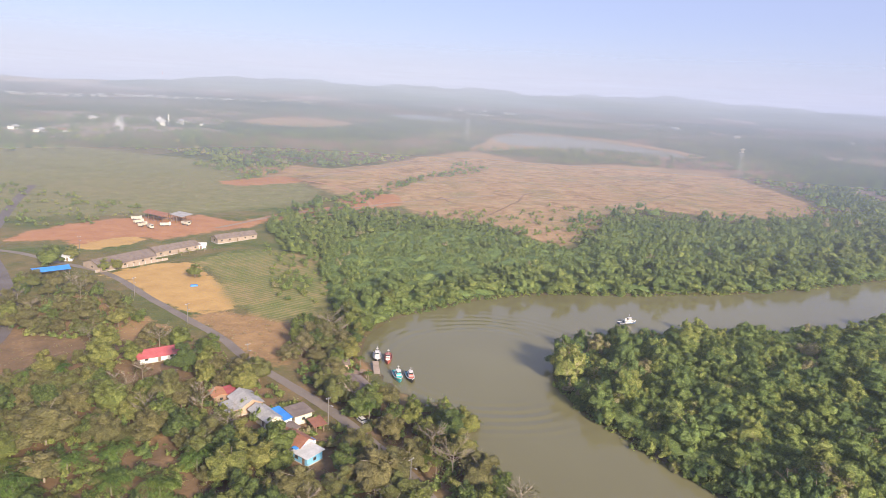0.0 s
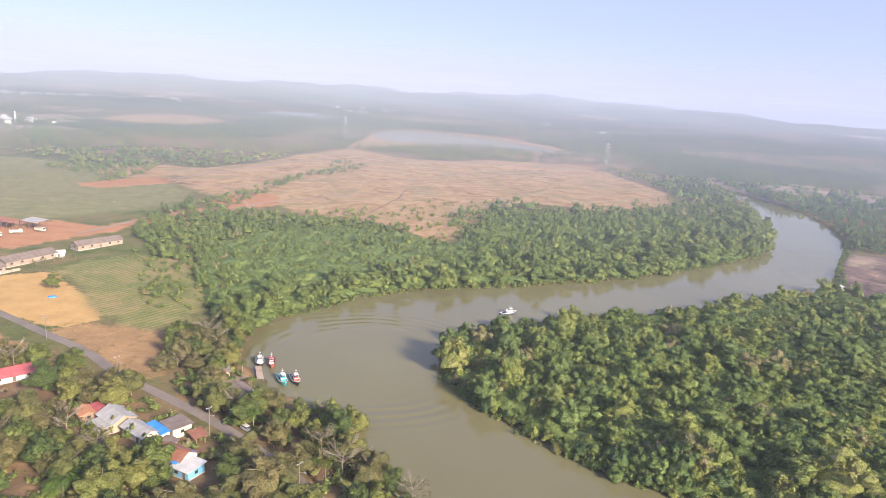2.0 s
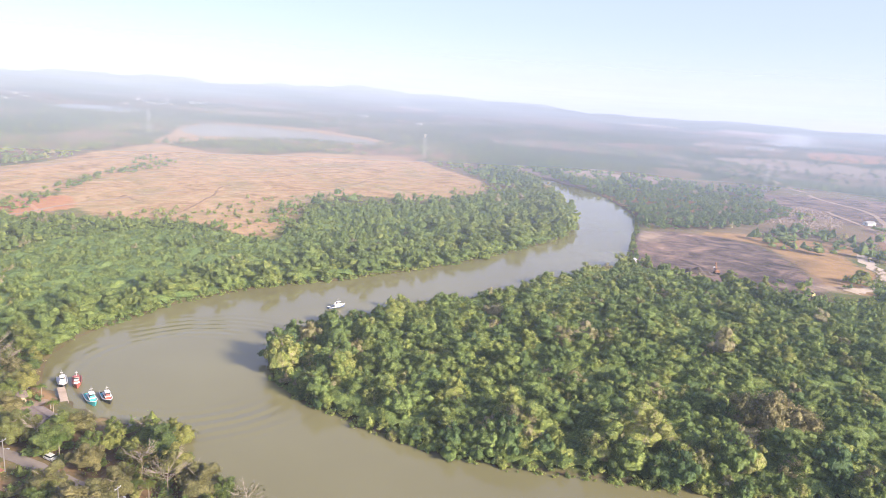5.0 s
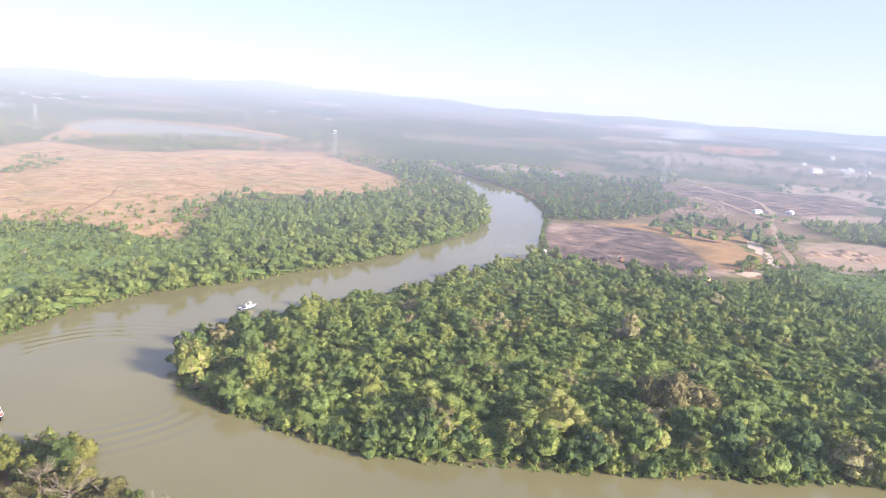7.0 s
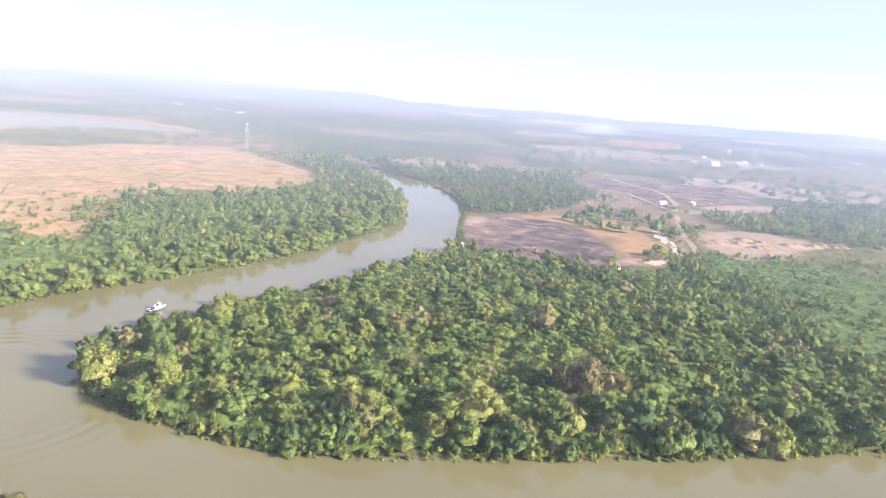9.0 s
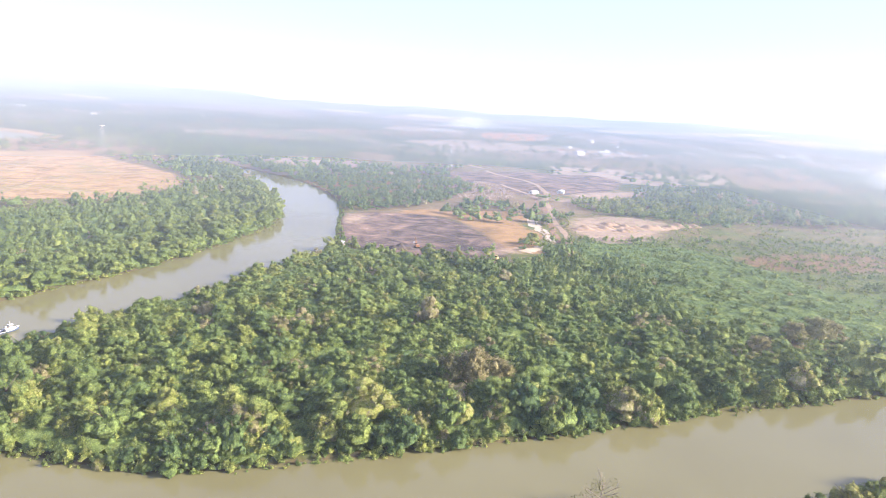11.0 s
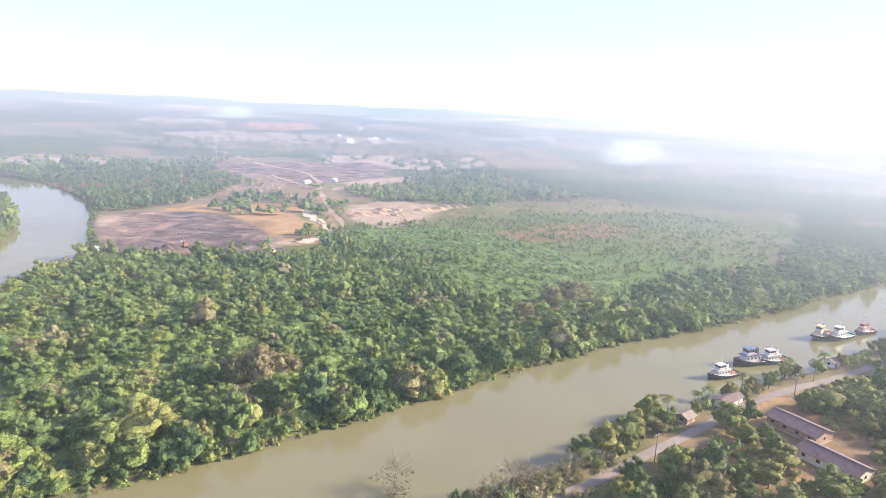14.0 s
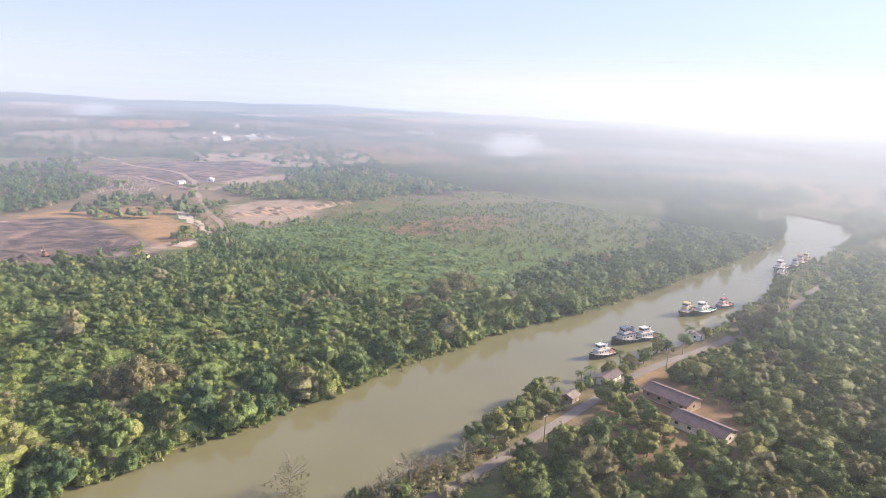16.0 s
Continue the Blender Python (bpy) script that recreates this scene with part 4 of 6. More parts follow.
ROOF_WHITE = sheet_roof("roof_white", (0.44, 0.44, 0.43), (0.60, 0.60, 0.59), 0.55)
ROOF_PLUM = sheet_roof("roof_plum", (0.085, 0.055, 0.058), (0.15, 0.10, 0.098), 0.8)
WALL_CREAM = plain("wall_cream", (0.55, 0.49, 0.36), (0.72, 0.67, 0.54), 0.85, 0.8)
WALL_WHITE = plain("wall_white", (0.58, 0.58, 0.56), (0.78, 0.78, 0.76), 0.85, 0.8)
WALL_BLUE = plain("wall_blue", (0.08, 0.3, 0.5), (0.22, 0.46, 0.64), 0.8, 0.8)
WALL_WOOD = plain("wall_wood", (0.20, 0.13, 0.085), (0.38, 0.27, 0.19), 0.9, 1.0)
WALL_TAN = plain("wall_tan", (0.36, 0.25, 0.17), (0.5, 0.37, 0.26), 0.9, 1.0)
WALL_BLOCK = plain("wall_block", (0.24, 0.185, 0.14), (0.42, 0.34, 0.27), 0.95, 0.8)
GLASS_DARK = plain("window_glass", (0.02, 0.025, 0.03), (0.05, 0.06, 0.07), 0.12)
TIMBER = plain("timber", (0.12, 0.085, 0.06), (0.22, 0.16, 0.11), 0.9, 2)
STEEL = plain("steel", (0.32, 0.33, 0.34), (0.48, 0.48, 0.48), 0.5, 2, 0.4)
POLE_GREY = plain("pole_grey", (0.13, 0.12, 0.11), (0.22, 0.205, 0.19), 0.9, 1)
CONCRETE = plain("concrete", (0.34, 0.32, 0.29), (0.5, 0.48, 0.44), 0.95, 1)


def window_on(parent, c, s, rz=0.0):
    w = part("window", Geo().box(c, s, rz), TIMBER, parent)
    q = tuple(k * 0.8 if k > 0.2 else k + 0.05 for k in s)
    part("pane", Geo().box(c, q, rz), GLASS_DARK, w)
    return w


def house(x, y, rz, w, d, h, rise, roof, wall, label, gable=True, over=0.55, windows=2, door=True, kind="house", group="", open_sides=False):
    """A small building: ridge along its local x; four walls with thickness, two roof plates or one leaning plate, windows and a door."""
    e = new(kind)
    t = 0.16
    if open_sides:
        for sx in np.linspace(-w / 2 + 0.3, w / 2 - 0.3, max(3, int(w / 4.5) + 1)):
            for sy in (-d / 2 + 0.3, d / 2 - 0.3):
                part("post", Geo().box((sx, sy, h / 2), (0.24, 0.24, h)), TIMBER, e)
        part("wall", Geo().box((0, d / 2 - 0.4, 0.75), (w - 0.4, t, 1.5)), wall, e)
    else:
        part("plinth", Geo().box((0, 0, 0.0), (w + 0.1, d + 0.1, 0.7)), CONCRETE, e)
        for s in (-1, 1):
            part("wall", Geo().box((0, s * (d - t) / 2, h / 2), (w, t, h)), wall, e)
            g = Geo()
            px = s * (w - t) / 2
            top = h + rise if gable else h
            prof = [(-d / 2 + t, 0), (d / 2 - t, 0), (d / 2 - t, h), (0, top - 0.06), (-d / 2 + t, h)]
            vs = [(px - t / 2, a, b) for a, b in prof] + [(px + t / 2, a, b) for a, b in prof]
            g.add(vs, [(4, 3, 2, 1, 0), (5, 6, 7, 8, 9)] + [(k, (k + 1) % 5, 5 + (k + 1) % 5, 5 + k) for k in range(5)])
            part("wall", g, wall, e)
            for k in range(windows):
                wx = (k + 0.5) / windows * w - w / 2
                if door and s < 0 and k == windows // 2:
                    part("door", Geo().box((wx, s * d / 2, 1.15), (0.9, 0.1, 2.0)), TIMBER, e)
                else:
                    window_on(e, (wx, s * d / 2, h * 0.58), (1.2, 0.1, 1.0))
            window_on(e, (s * w / 2, 0, h * 0.58), (0.1, 1.1, 0.95))
    L, D = w / 2 + over, d / 2 + over
    drop = rise * over / (d / 2)
    if gable:
        for s in (-1, 1):
            part("roof", Geo().slab([(-L, 0, h + rise), (-L, s * D, h - drop), (L, s * D, h - drop), (L, 0, h + rise)][::s], 0.1), roof, e)
        part("ridge_cap", Geo().box((0, 0, h + rise + 0.03), (2 * L, 0.4, 0.09)), roof, e)
    else:
        part("roof", Geo().slab([(-L, -D, h + 0.1), (L, -D, h + 0.1), (L, D, h + rise), (-L, D, h + rise)], 0.12), roof, e)
    e.matrix_basis = pose(x, y, ground_at(x, y) - 0.1, 0, 0, rz)
    return tagged(e, label, kind.replace("_", " "), group)


V = "houses by the river road"
house(-53.2, 190.6, -51, 8.9, 7.0, 3.0, 1.7, ROOF_GREY, WALL_TAN, "small house under a pale grey gabled sheet roof", group=V)
house(-56.6, 186.4, -51, 6.4, 4.2, 2.4, 0.5, ROOF_GREY, WALL_WOOD, "grey lean-to beside the gabled house", gable=False, windows=1, kind="lean_to")
house(-62.6, 194.6, -58, 5.2, 4.4, 2.7, 0.7, ROOF_ORANGE, WALL_WOOD, "little house with a rusty orange roof", windows=1, group=V)
house(-60.0, 196.6, -58, 4.6, 2.4, 2.7, 0.5, ROOF_RED, WALL_WOOD, "lean-to with a dark red sheet roof", gable=False, windows=1, kind="lean_to")
house(-45.2, 182.4, -46, 10.2, 4.8, 2.9, 1.1, ROOF_GREY, WALL_CREAM, "long cream house with a dull grey roof", group=V)
house(-40.6, 182.6, -50, 8.4, 2.3, 2.7, 0.4, ROOF_BLUE, WALL_WHITE, "white annex under bright blue roofing sheet", gable=False, windows=1, kind="annex", over=0.25)
house(-36.0, 184.6, -52, 6.4, 5.6, 3.1, 0.35, ROOF_DIM, WALL_CREAM, "cream walled shop with a flat dark roof", gable=False, group=V)
house(-29.6, 179.4, -58, 4.8, 3.0, 2.3, 0.4, ROOF_RUST, WALL_TAN, "low wooden roadside stall with a brown roof", gable=False, windows=1, kind="stall", open_sides=True)
house(-33.3, 168.4, -38, 8.6, 6.2, 2.9, 1.7, ROOF_RUST, WALL_WHITE, "house with a rust-brown gabled roof", group=V)
house(-30.9, 165.8, -38, 1.4, 6.6, 2.85, 0.25, ROOF_BLUE, WALL_BLUE, "strip of blue tarpaulin roof between house and porch", gable=False, windows=1, door=False, kind="annex", over=0.2)
house(-29.2, 162.6, -38, 5.4, 5.4, 2.6, 0.5, ROOF_WHITE, WALL_BLUE, "blue walled front room with a white sheet roof", gable=False, kind="annex")
house(-54.6, 174.6, -50, 6.6, 4.8, 2.6, 0.9, ROOF_DIM, WALL_WOOD, "weathered wooden shack half hidden by trees", windows=1, group=V)
house(-36.5, 175.6, -45, 3.6, 3.0, 2.3, 0.4, ROOF_DIM, WALL_WOOD, "small dark outhouse behind the houses", gable=False, windows=1, kind="outhouse")
house(-93.2, 223.6, 34, 12.5, 6.0, 2.9, 1.3, ROOF_RED, WALL_WHITE, "white house with a long faded red roof", group=V, windows=3, over=1.1)
house(-28.6, 223.2, 20, 4.6, 4.4, 2.6, 0.8, ROOF_DIM, WALL_TAN, "tan wooden riverside shack", windows=1, group=V)
house(-28.6, 236.0, 15, 5.0, 6.0, 2.6, 1.0, ROOF_DIM, WALL_WOOD, "grey roofed shack among riverside trees", windows=1, group=V)
house(-20.0, 205.5, -60, 12.0, 5.6, 2.7, 1.1, ROOF_DIM, WALL_WOOD, "dark roofed boathouse beside the river bank", group=V)
house(-16.2, 203.4, -60, 4.2, 2.6, 2.5, 0.3, ROOF_GREY, WALL_WOOD, "lean-to with a pale tin roof", gable=False, windows=1, kind="lean_to")
house(-159, 341, 59, 31, 15, 3.2, 2.2, ROOF_DIM, WALL_BLOCK, "long brick shed with a dusty brown roof", windows=6, kind="shed", group="long sheds by the clay yard")
house(-143, 371, 54, 27, 10, 3.2, 1.8, ROOF_DIM, WALL_BLOCK, "long shed with grey-brown roofing", windows=5, kind="shed", group="long sheds by the clay yard")
house(-119, 406, 45, 26, 8, 3.2, 1.7, ROOF_DIM, WALL_BLOCK, "long low shed with brown roofing beside scrub", windows=5, kind="shed", group="long sheds by the clay yard")
house(-131, 381, 20, 5.6, 4.4, 2.7, 1.0, ROOF_WHITE, WALL_WHITE, "small white hut between the sheds", windows=1, kind="hut")
house(-183, 451.5, -32, 20, 9, 5.0, 1.4, ROOF_RUST, WALL_WOOD, "open timber kiln shed with a rust-brown roof", kind="open_shed", open_sides=True)
house(-167, 449.0, -32, 13, 8, 5.2, 0.9, ROOF_GREY, WALL_WOOD, "open shed with pale roofing on tall posts", gable=False, kind="open_shed", open_sides=True)
house(-181.5, 317, 40, 15, 7.5, 3.0, 0.9, ROOF_BLUE, WALL_WOOD, "roadside shelter roofed in bright blue tarpaulin", kind="shelter", open_sides=True)
house(-187, 343.5, 12, 4.4, 4.0, 3.0, 0.7, ROOF_WHITE, WALL_WHITE, "white hut with a pale blue roof by the road", windows=1, kind="hut")
house(230.6, -44.3, 50, 17, 9.0, 3.2, 1.6, ROOF_PLUM, WALL_WOOD, "long house with a plum-brown roof by the yard", windows=4)
house(209.6, -50.8, 50, 18, 8.6, 3.2, 1.6, ROOF_PLUM, WALL_CREAM, "long cream house with a faded brown roof", windows=4)
house(243.6, -23.8, -30, 11, 4.6, 2.6, 0.9, ROOF_PLUM, WALL_CREAM, "low cottage with a plum roof beside the river road")
house(222.6, -9.6, -30, 5.0, 4.0, 2.4, 0.9, ROOF_DIM, WALL_WOOD, "small grey wooden hut on the bank", windows=1, kind="hut")
house(303.6, -66, -40, 4.4, 3.8, 3.0, 0.9, ROOF_DIM, WALL_WHITE, "white hut with a grey roof beside the jetty", windows=1, kind="hut")
house(301, 325.5, 40, 6, 4, 2.4, 0.8, ROOF_WHITE, WALL_TAN, "pale roofed hut on the river bend", windows=1, kind="hut")
for k, (x, y, a) in enumerate([(500, -250, 30), (520, -262, 40), (470, -228, 35), (560, -280, 25), (440, -212, 35), (430, -190, 40), (600, -300, 20)]):
    house(x, y, a, 9 + k % 3 * 2, 6.5, 2.9, 1.4, (ROOF_GREY, ROOF_RUST, ROOF_BLUE, ROOF_DIM)[k % 4], WALL_CREAM, ("cream village house with a grey sheet roof", "cream village house with a rusty roof",
          "cream village house with a blue roof", "cream village house with a dull roof")[k % 4], windows=2, group="houses along the far bank road")
house(690, 380, 20, 12, 7, 3, 1.3, ROOF_WHITE, WALL_WHITE, "white works hut beside the haul track", kind="hut")
house(655, 395, -10, 10, 6, 3, 1.2, ROOF_GREY, WALL_WHITE, "grey roofed works hut near the dump", kind="hut")


def wall_run(a, b, h=1.5):
    a, b = Vector((*a, 0)), Vector((*b, 0))
    e = new("garden_wall")
    n = max(2, int((b - a).length / 3))
    for k in range(n):
        p, q = a.lerp(b, k / n), a.lerp(b, (k + 1) / n)
        d = q - p
        c = (p + q) / 2
        part("panel", Geo().box((c.x - a.x, c.y - a.y, h / 2), (d.length - 0.25, 0.14, h), math.atan2(d.y, d.x)), WALL_BLOCK, e)
        part("post", Geo().box((p.x - a.x, p.y - a.y, h / 2 + 0.1), (0.28, 0.28, h + 0.2), math.atan2(d.y, d.x)), CONCRETE, e)
    e.matrix_basis = pose(a.x, a.y, ground_at(a.x, a.y) - 0.1)
    return tagged(e, "low pale block wall in front of the long shed", "wall")


wall_run((-163, 323), (-139, 353))


# ---- poles, masts and pylons ----
def pole(x, y, turn, lamp=True):
    e = new("utility_pole")
    part("post", Geo().tube((0, 0, -0.3), (0, 0, 9), 0.16, 0.1, 8), POLE_GREY, e)
    part("crossarm", Geo().box((0, 0, 8.5), (1.8, 0.12, 0.12)), STEEL, e)
    for s in (-0.8, 0, 0.8):
        part("insulator", Geo().tube((s, 0, 8.5), (s, 0, 8.85), 0.07, 0.04, 6), WALL_WHITE, e)
    if lamp:
        part("lamp_arm", Geo().tube((0, 0, 6.2), (0, -1.5, 6.8), 0.05, 0.04, 6), STEEL, e)
        part("lamp_head", Geo().box((0, -1.8, 6.8), (0.3, 0.75, 0.16)), STEEL, e)
    e.matrix_basis = pose(x, y, ground_at(x, y), 0, 0, turn)
    return tagged(e, "concrete utility pole with crossarm and street lamp" if lamp else "concrete utility pole with a crossarm", "utility pole", "poles along the river road")


for x, y in ((-60.5, 220), (-26.8, 182), (-95, 258.5), (-130, 290.5), (-190, 361), (-1.5, 151), (30, 104), (92, 60), (190, -1.5), (262, -47), (330, -104), (420, -160)):
    pole(x, y, 45 if y > 60 else -35, lamp=y > -120)


def lattice(name, x, y, h, base, label, category, arms=0, colours=(STEEL, STEEL), turn=20):
    """A four-legged lattice mast: legs, braced tiers, and crossarms for a line pylon."""
    e = new(name)
    n = max(6, int(h / 6))
    wide = [base * (1 - 0.86 * (k / n) ** 0.8) / 2 for k in range(n + 1)]
    for sx, sy in ((-1, -1), (1, -1), (1, 1), (-1, 1)):
        g = Geo()
        for k in range(n):
            g.tube((sx * wide[k], sy * wide[k], h * k / n), (sx * wide[k + 1], sy * wide[k + 1], h * (k + 1) / n), 0.14, 0.13, 4)
        part("leg", g, colours[0], e)
    for k in range(n):
        g = Geo()
        a, b, z0, z1 = wide[k], wide[k + 1], h * k / n, h * (k + 1) / n
        for (p, q), (u, v) in (((-1, -1), (1, -1)), ((1, -1), (1, 1)), ((1, 1), (-1, 1)), ((-1, 1), (-1, -1))):
            g.tube((p * a, q * a, z0), (u * b, v * b, z1), 0.06, n=4).tube((u * a, v * a, z0), (p * b, q * b, z1), 0.06, n=4)
        part("bracing", g, colours[k % 2], e)
    for k in range(arms):
        z = h * (0.97 - 0.11 * k)
        part("crossarm", Geo().box((0, 0, z), (base * (1.0 + 0.25 * (k % 2)), 0.5, 0.5), 0), colours[0], e)
    if not arms:
        part("antenna", Geo().tube((0, 0, h), (0, 0, h * 1.06), 0.18, 0.06, 5), colours[1], e)
        part("dish", Geo().tube((wide[n - 1], 0, h * 0.93), (wide[n - 1] + 0.6, 0, h * 0.93), 1.2, 1.1, 10), WALL_WHITE, e)
    e.matrix_basis = pose(x, y, ground_at(x, y), 0, 0, turn)
    return tagged(e, label, category)


PAINT_RED = plain("paint_red", (0.5, 0.06, 0.05), (0.6, 0.12, 0.09), 0.6)
lattice("pylon", 401, 879, 40, 8, "grey steel lattice power pylon over bare land", "pylon", 3)
lattice("pylon", 60, 1240, 40, 8, "grey steel lattice power pylon near the lake", "pylon", 3)
lattice("pylon", 850, 1330, 42, 8, "grey steel lattice power pylon in far scrub", "pylon", 3)
lattice("pylon", 760, 600, 36, 7, "grey steel lattice power pylon beyond the river", "pylon", 3)
lattice("telecom_mast", -772, 1975, 84, 9, "tall red and white telecom mast above the town", "mast", colours=(WALL_WHITE, PAINT_RED))
lattice("telecom_mast", -440, 2100, 52, 7, "red and white telecom mast on a low hill", "mast", colours=(WALL_WHITE, PAINT_RED))
lattice("telecom_mast", 1500, 700, 55, 7, "pale telecom mast far off in haze", "mast", colours=(WALL_WHITE, PAINT_RED))


# ---- the far town ----
def town_house(w, d, h, roof, label):
    e = new("town_house")
    part("walls", Geo().box((0, 0, h / 2), (w, d, h)), WALL_WHITE, e)
    g = Geo()
    g.slab([(-w / 2 - 1, 0, h + d * 0.22), (-w / 2 - 1, -d / 2 - 1, h - 0.2), (w / 2 + 1, -d / 2 - 1, h - 0.2), (w / 2 + 1, 0, h + d * 0.22)][::-1], 0.3)
    g.slab([(-w / 2 - 1, 0, h + d * 0.22), (-w / 2 - 1, d / 2 + 1, h - 0.2), (w / 2 + 1, d / 2 + 1, h - 0.2), (w / 2 + 1, 0, h + d * 0.22)], 0.3)
    part("roof", g, roof, e)
    for k in range(3):
        window_on(e, ((k - 1) * w * 0.3, -d / 2, h * 0.55), (w * 0.14, 0.2, h * 0.35))
    return tagged(e, label, "house", "white houses of the far town")


models = [town_house(15, 9, 5, ROOF_WHITE, "white building of the distant town"), town_house(22, 11, 6, ROOF_WHITE, "large white hall of the distant town"),
          town_house(10, 8, 4, ROOF_RUST, "white house with a brown roof in the distant town"), town_house(12, 8, 4, ROOF_GREY, "white house with a grey roof in the distant town")]
r = np.random.default_rng(21)
towns = [(-1330, 2240, 260, 90, 40), (-1000, 2400, 230, 90, 36), (-700, 2520, 180, 90, 16), (-520, 1330, 90, 50, 5), (-610, 1010, 80, 40, 5), (290, 2740, 150, 80, 12), (-330, 2500, 200, 150, 6), (60, 2480, 160, 60, 8),
         (1593, 1301, 70, 40, 7), (1500, 800, 260, 200, 8), (1700, 100, 240, 160, 14), (1690, -200, 160, 90, 12), (1640, -390, 160, 60, 14), (700, 1900, 250, 250, 8), (1900, 500, 300, 300, 14), (1350, 680, 90, 40, 5)]
n = 0
for cx, cy, sx, sy, count in towns:
    for k in range(count):
        x, y = cx + r.normal() * sx * 0.6, cy + r.normal() * sy * 0.6
        m = pose(x, y, ground_at(x, y) - 0.3, 0, 0, r.uniform(0, 180))
        if n < len(models):
            models[n].matrix_basis = m
        else:
            copy_thing(models[r.choice([0, 1, 2, 3], p=[0.36, 0.16, 0.24, 0.24])], m)
        n += 1


def mosque(x, y):
    e = new("mosque")
    part("hall", Geo().box((0, 0, 4), (20, 18, 8)), WALL_WHITE, e)
    part("roof_tier", Geo().box((0, 0, 10), (24, 22, 4), 0, 0.55), ROOF_WHITE, e)
    part("roof_tier", Geo().box((0, 0, 14), (11, 10, 4), 0, 0.3), ROOF_WHITE, e)
    part("finial", Geo().tube((0, 0, 15), (0, 0, 21), 0.6, 0.1, 6), STEEL, e)
    part("minaret", Geo().tube((15, 4, 0), (15, 4, 22), 1.6, 1.2, 8), WALL_WHITE, e)
    e.matrix_basis = pose(x, y, ground_at(x, y), 0, 0, 15)
    return tagged(e, "white mosque with a tiered roof among trees", "mosque")


mosque(-508, 1277)


# ---- boats and vehicles ----
def paint(name, c, rough=0.45):
    return plain(name, tuple(k * 0.75 for k in c), tuple(min(k * 1.12, 0.85) for k in c), rough, 1.2, 0.0, 0.08)


HULL_BLACK, HULL_BLUE, HULL_TEAL = paint("hull_black", (0.035, 0.035, 0.04)), paint("hull_blue", (0.07, 0.10, 0.17)), paint("hull_teal", (0.06, 0.36, 0.38))
HULL_RED, BOAT_WHITE, BOAT_YELLOW = paint("hull_red", (0.34, 0.10, 0.08)), paint("boat_white", (0.60, 0.59, 0.56)), paint("boat_yellow", (0.50, 0.40, 0.16))
DECK_RED, DECK_GREEN, RUBBER = paint("deck_red", (0.32, 0.12, 0.08), 0.8), paint("deck_green", (0.12, 0.28, 0.2), 0.8), paint("rubber", (0.025, 0.025, 0.025), 0.9)
ORANGE = paint("orange_paint", (0.7, 0.2, 0.04))


def hull_shape(length, beam, depth, sheer):
    """Stations from stern to bow: keel, chine and gunwale."""
    g = Geo()
    n = 11
    rows = []
    for k in range(n):
        s = k / (n - 1)
        b = beam / 2 * (1 - max(0, (s - 0.5) / 0.5) ** 2.4 * 0.97) * (0.86 + 0.14 * min(1, s * 5))
        z = depth + sheer * max(0, s - 0.35) ** 2 * 2.2
        x = (s - 0.5) * length
        rows.append([(x, -b, z), (x - 0.1, -b * 0.86, 0.1), (x - 0.4 * s, 0, -0.7), (x - 0.1, b * 0.86, 0.1), (x, b, z)])
    for row in rows:
        g.v += row
    for k in range(n - 1):
        for j in range(4):
            a = k * 5 + j
            g.f.append((a, a + 5, a + 6, a + 1))
    g.f.append((0, 1, 2, 3, 4))
    deck = Geo()
    inner = [(x, y * 0.93, z - 0.35) for row in rows for (x, y, z) in (row[0], row[4])]
    deck.v = inner
    deck.f = [(2 * k, 2 * k + 2, 2 * k + 3, 2 * k + 1) for k in range(n - 1)]
    rim = Geo()
    for s in (0, 4):
        for k in range(n - 1):
            rim.tube(rows[k][s], rows[k + 1][s], 0.14, 0.14, 5)
    return g, deck, rim, rows


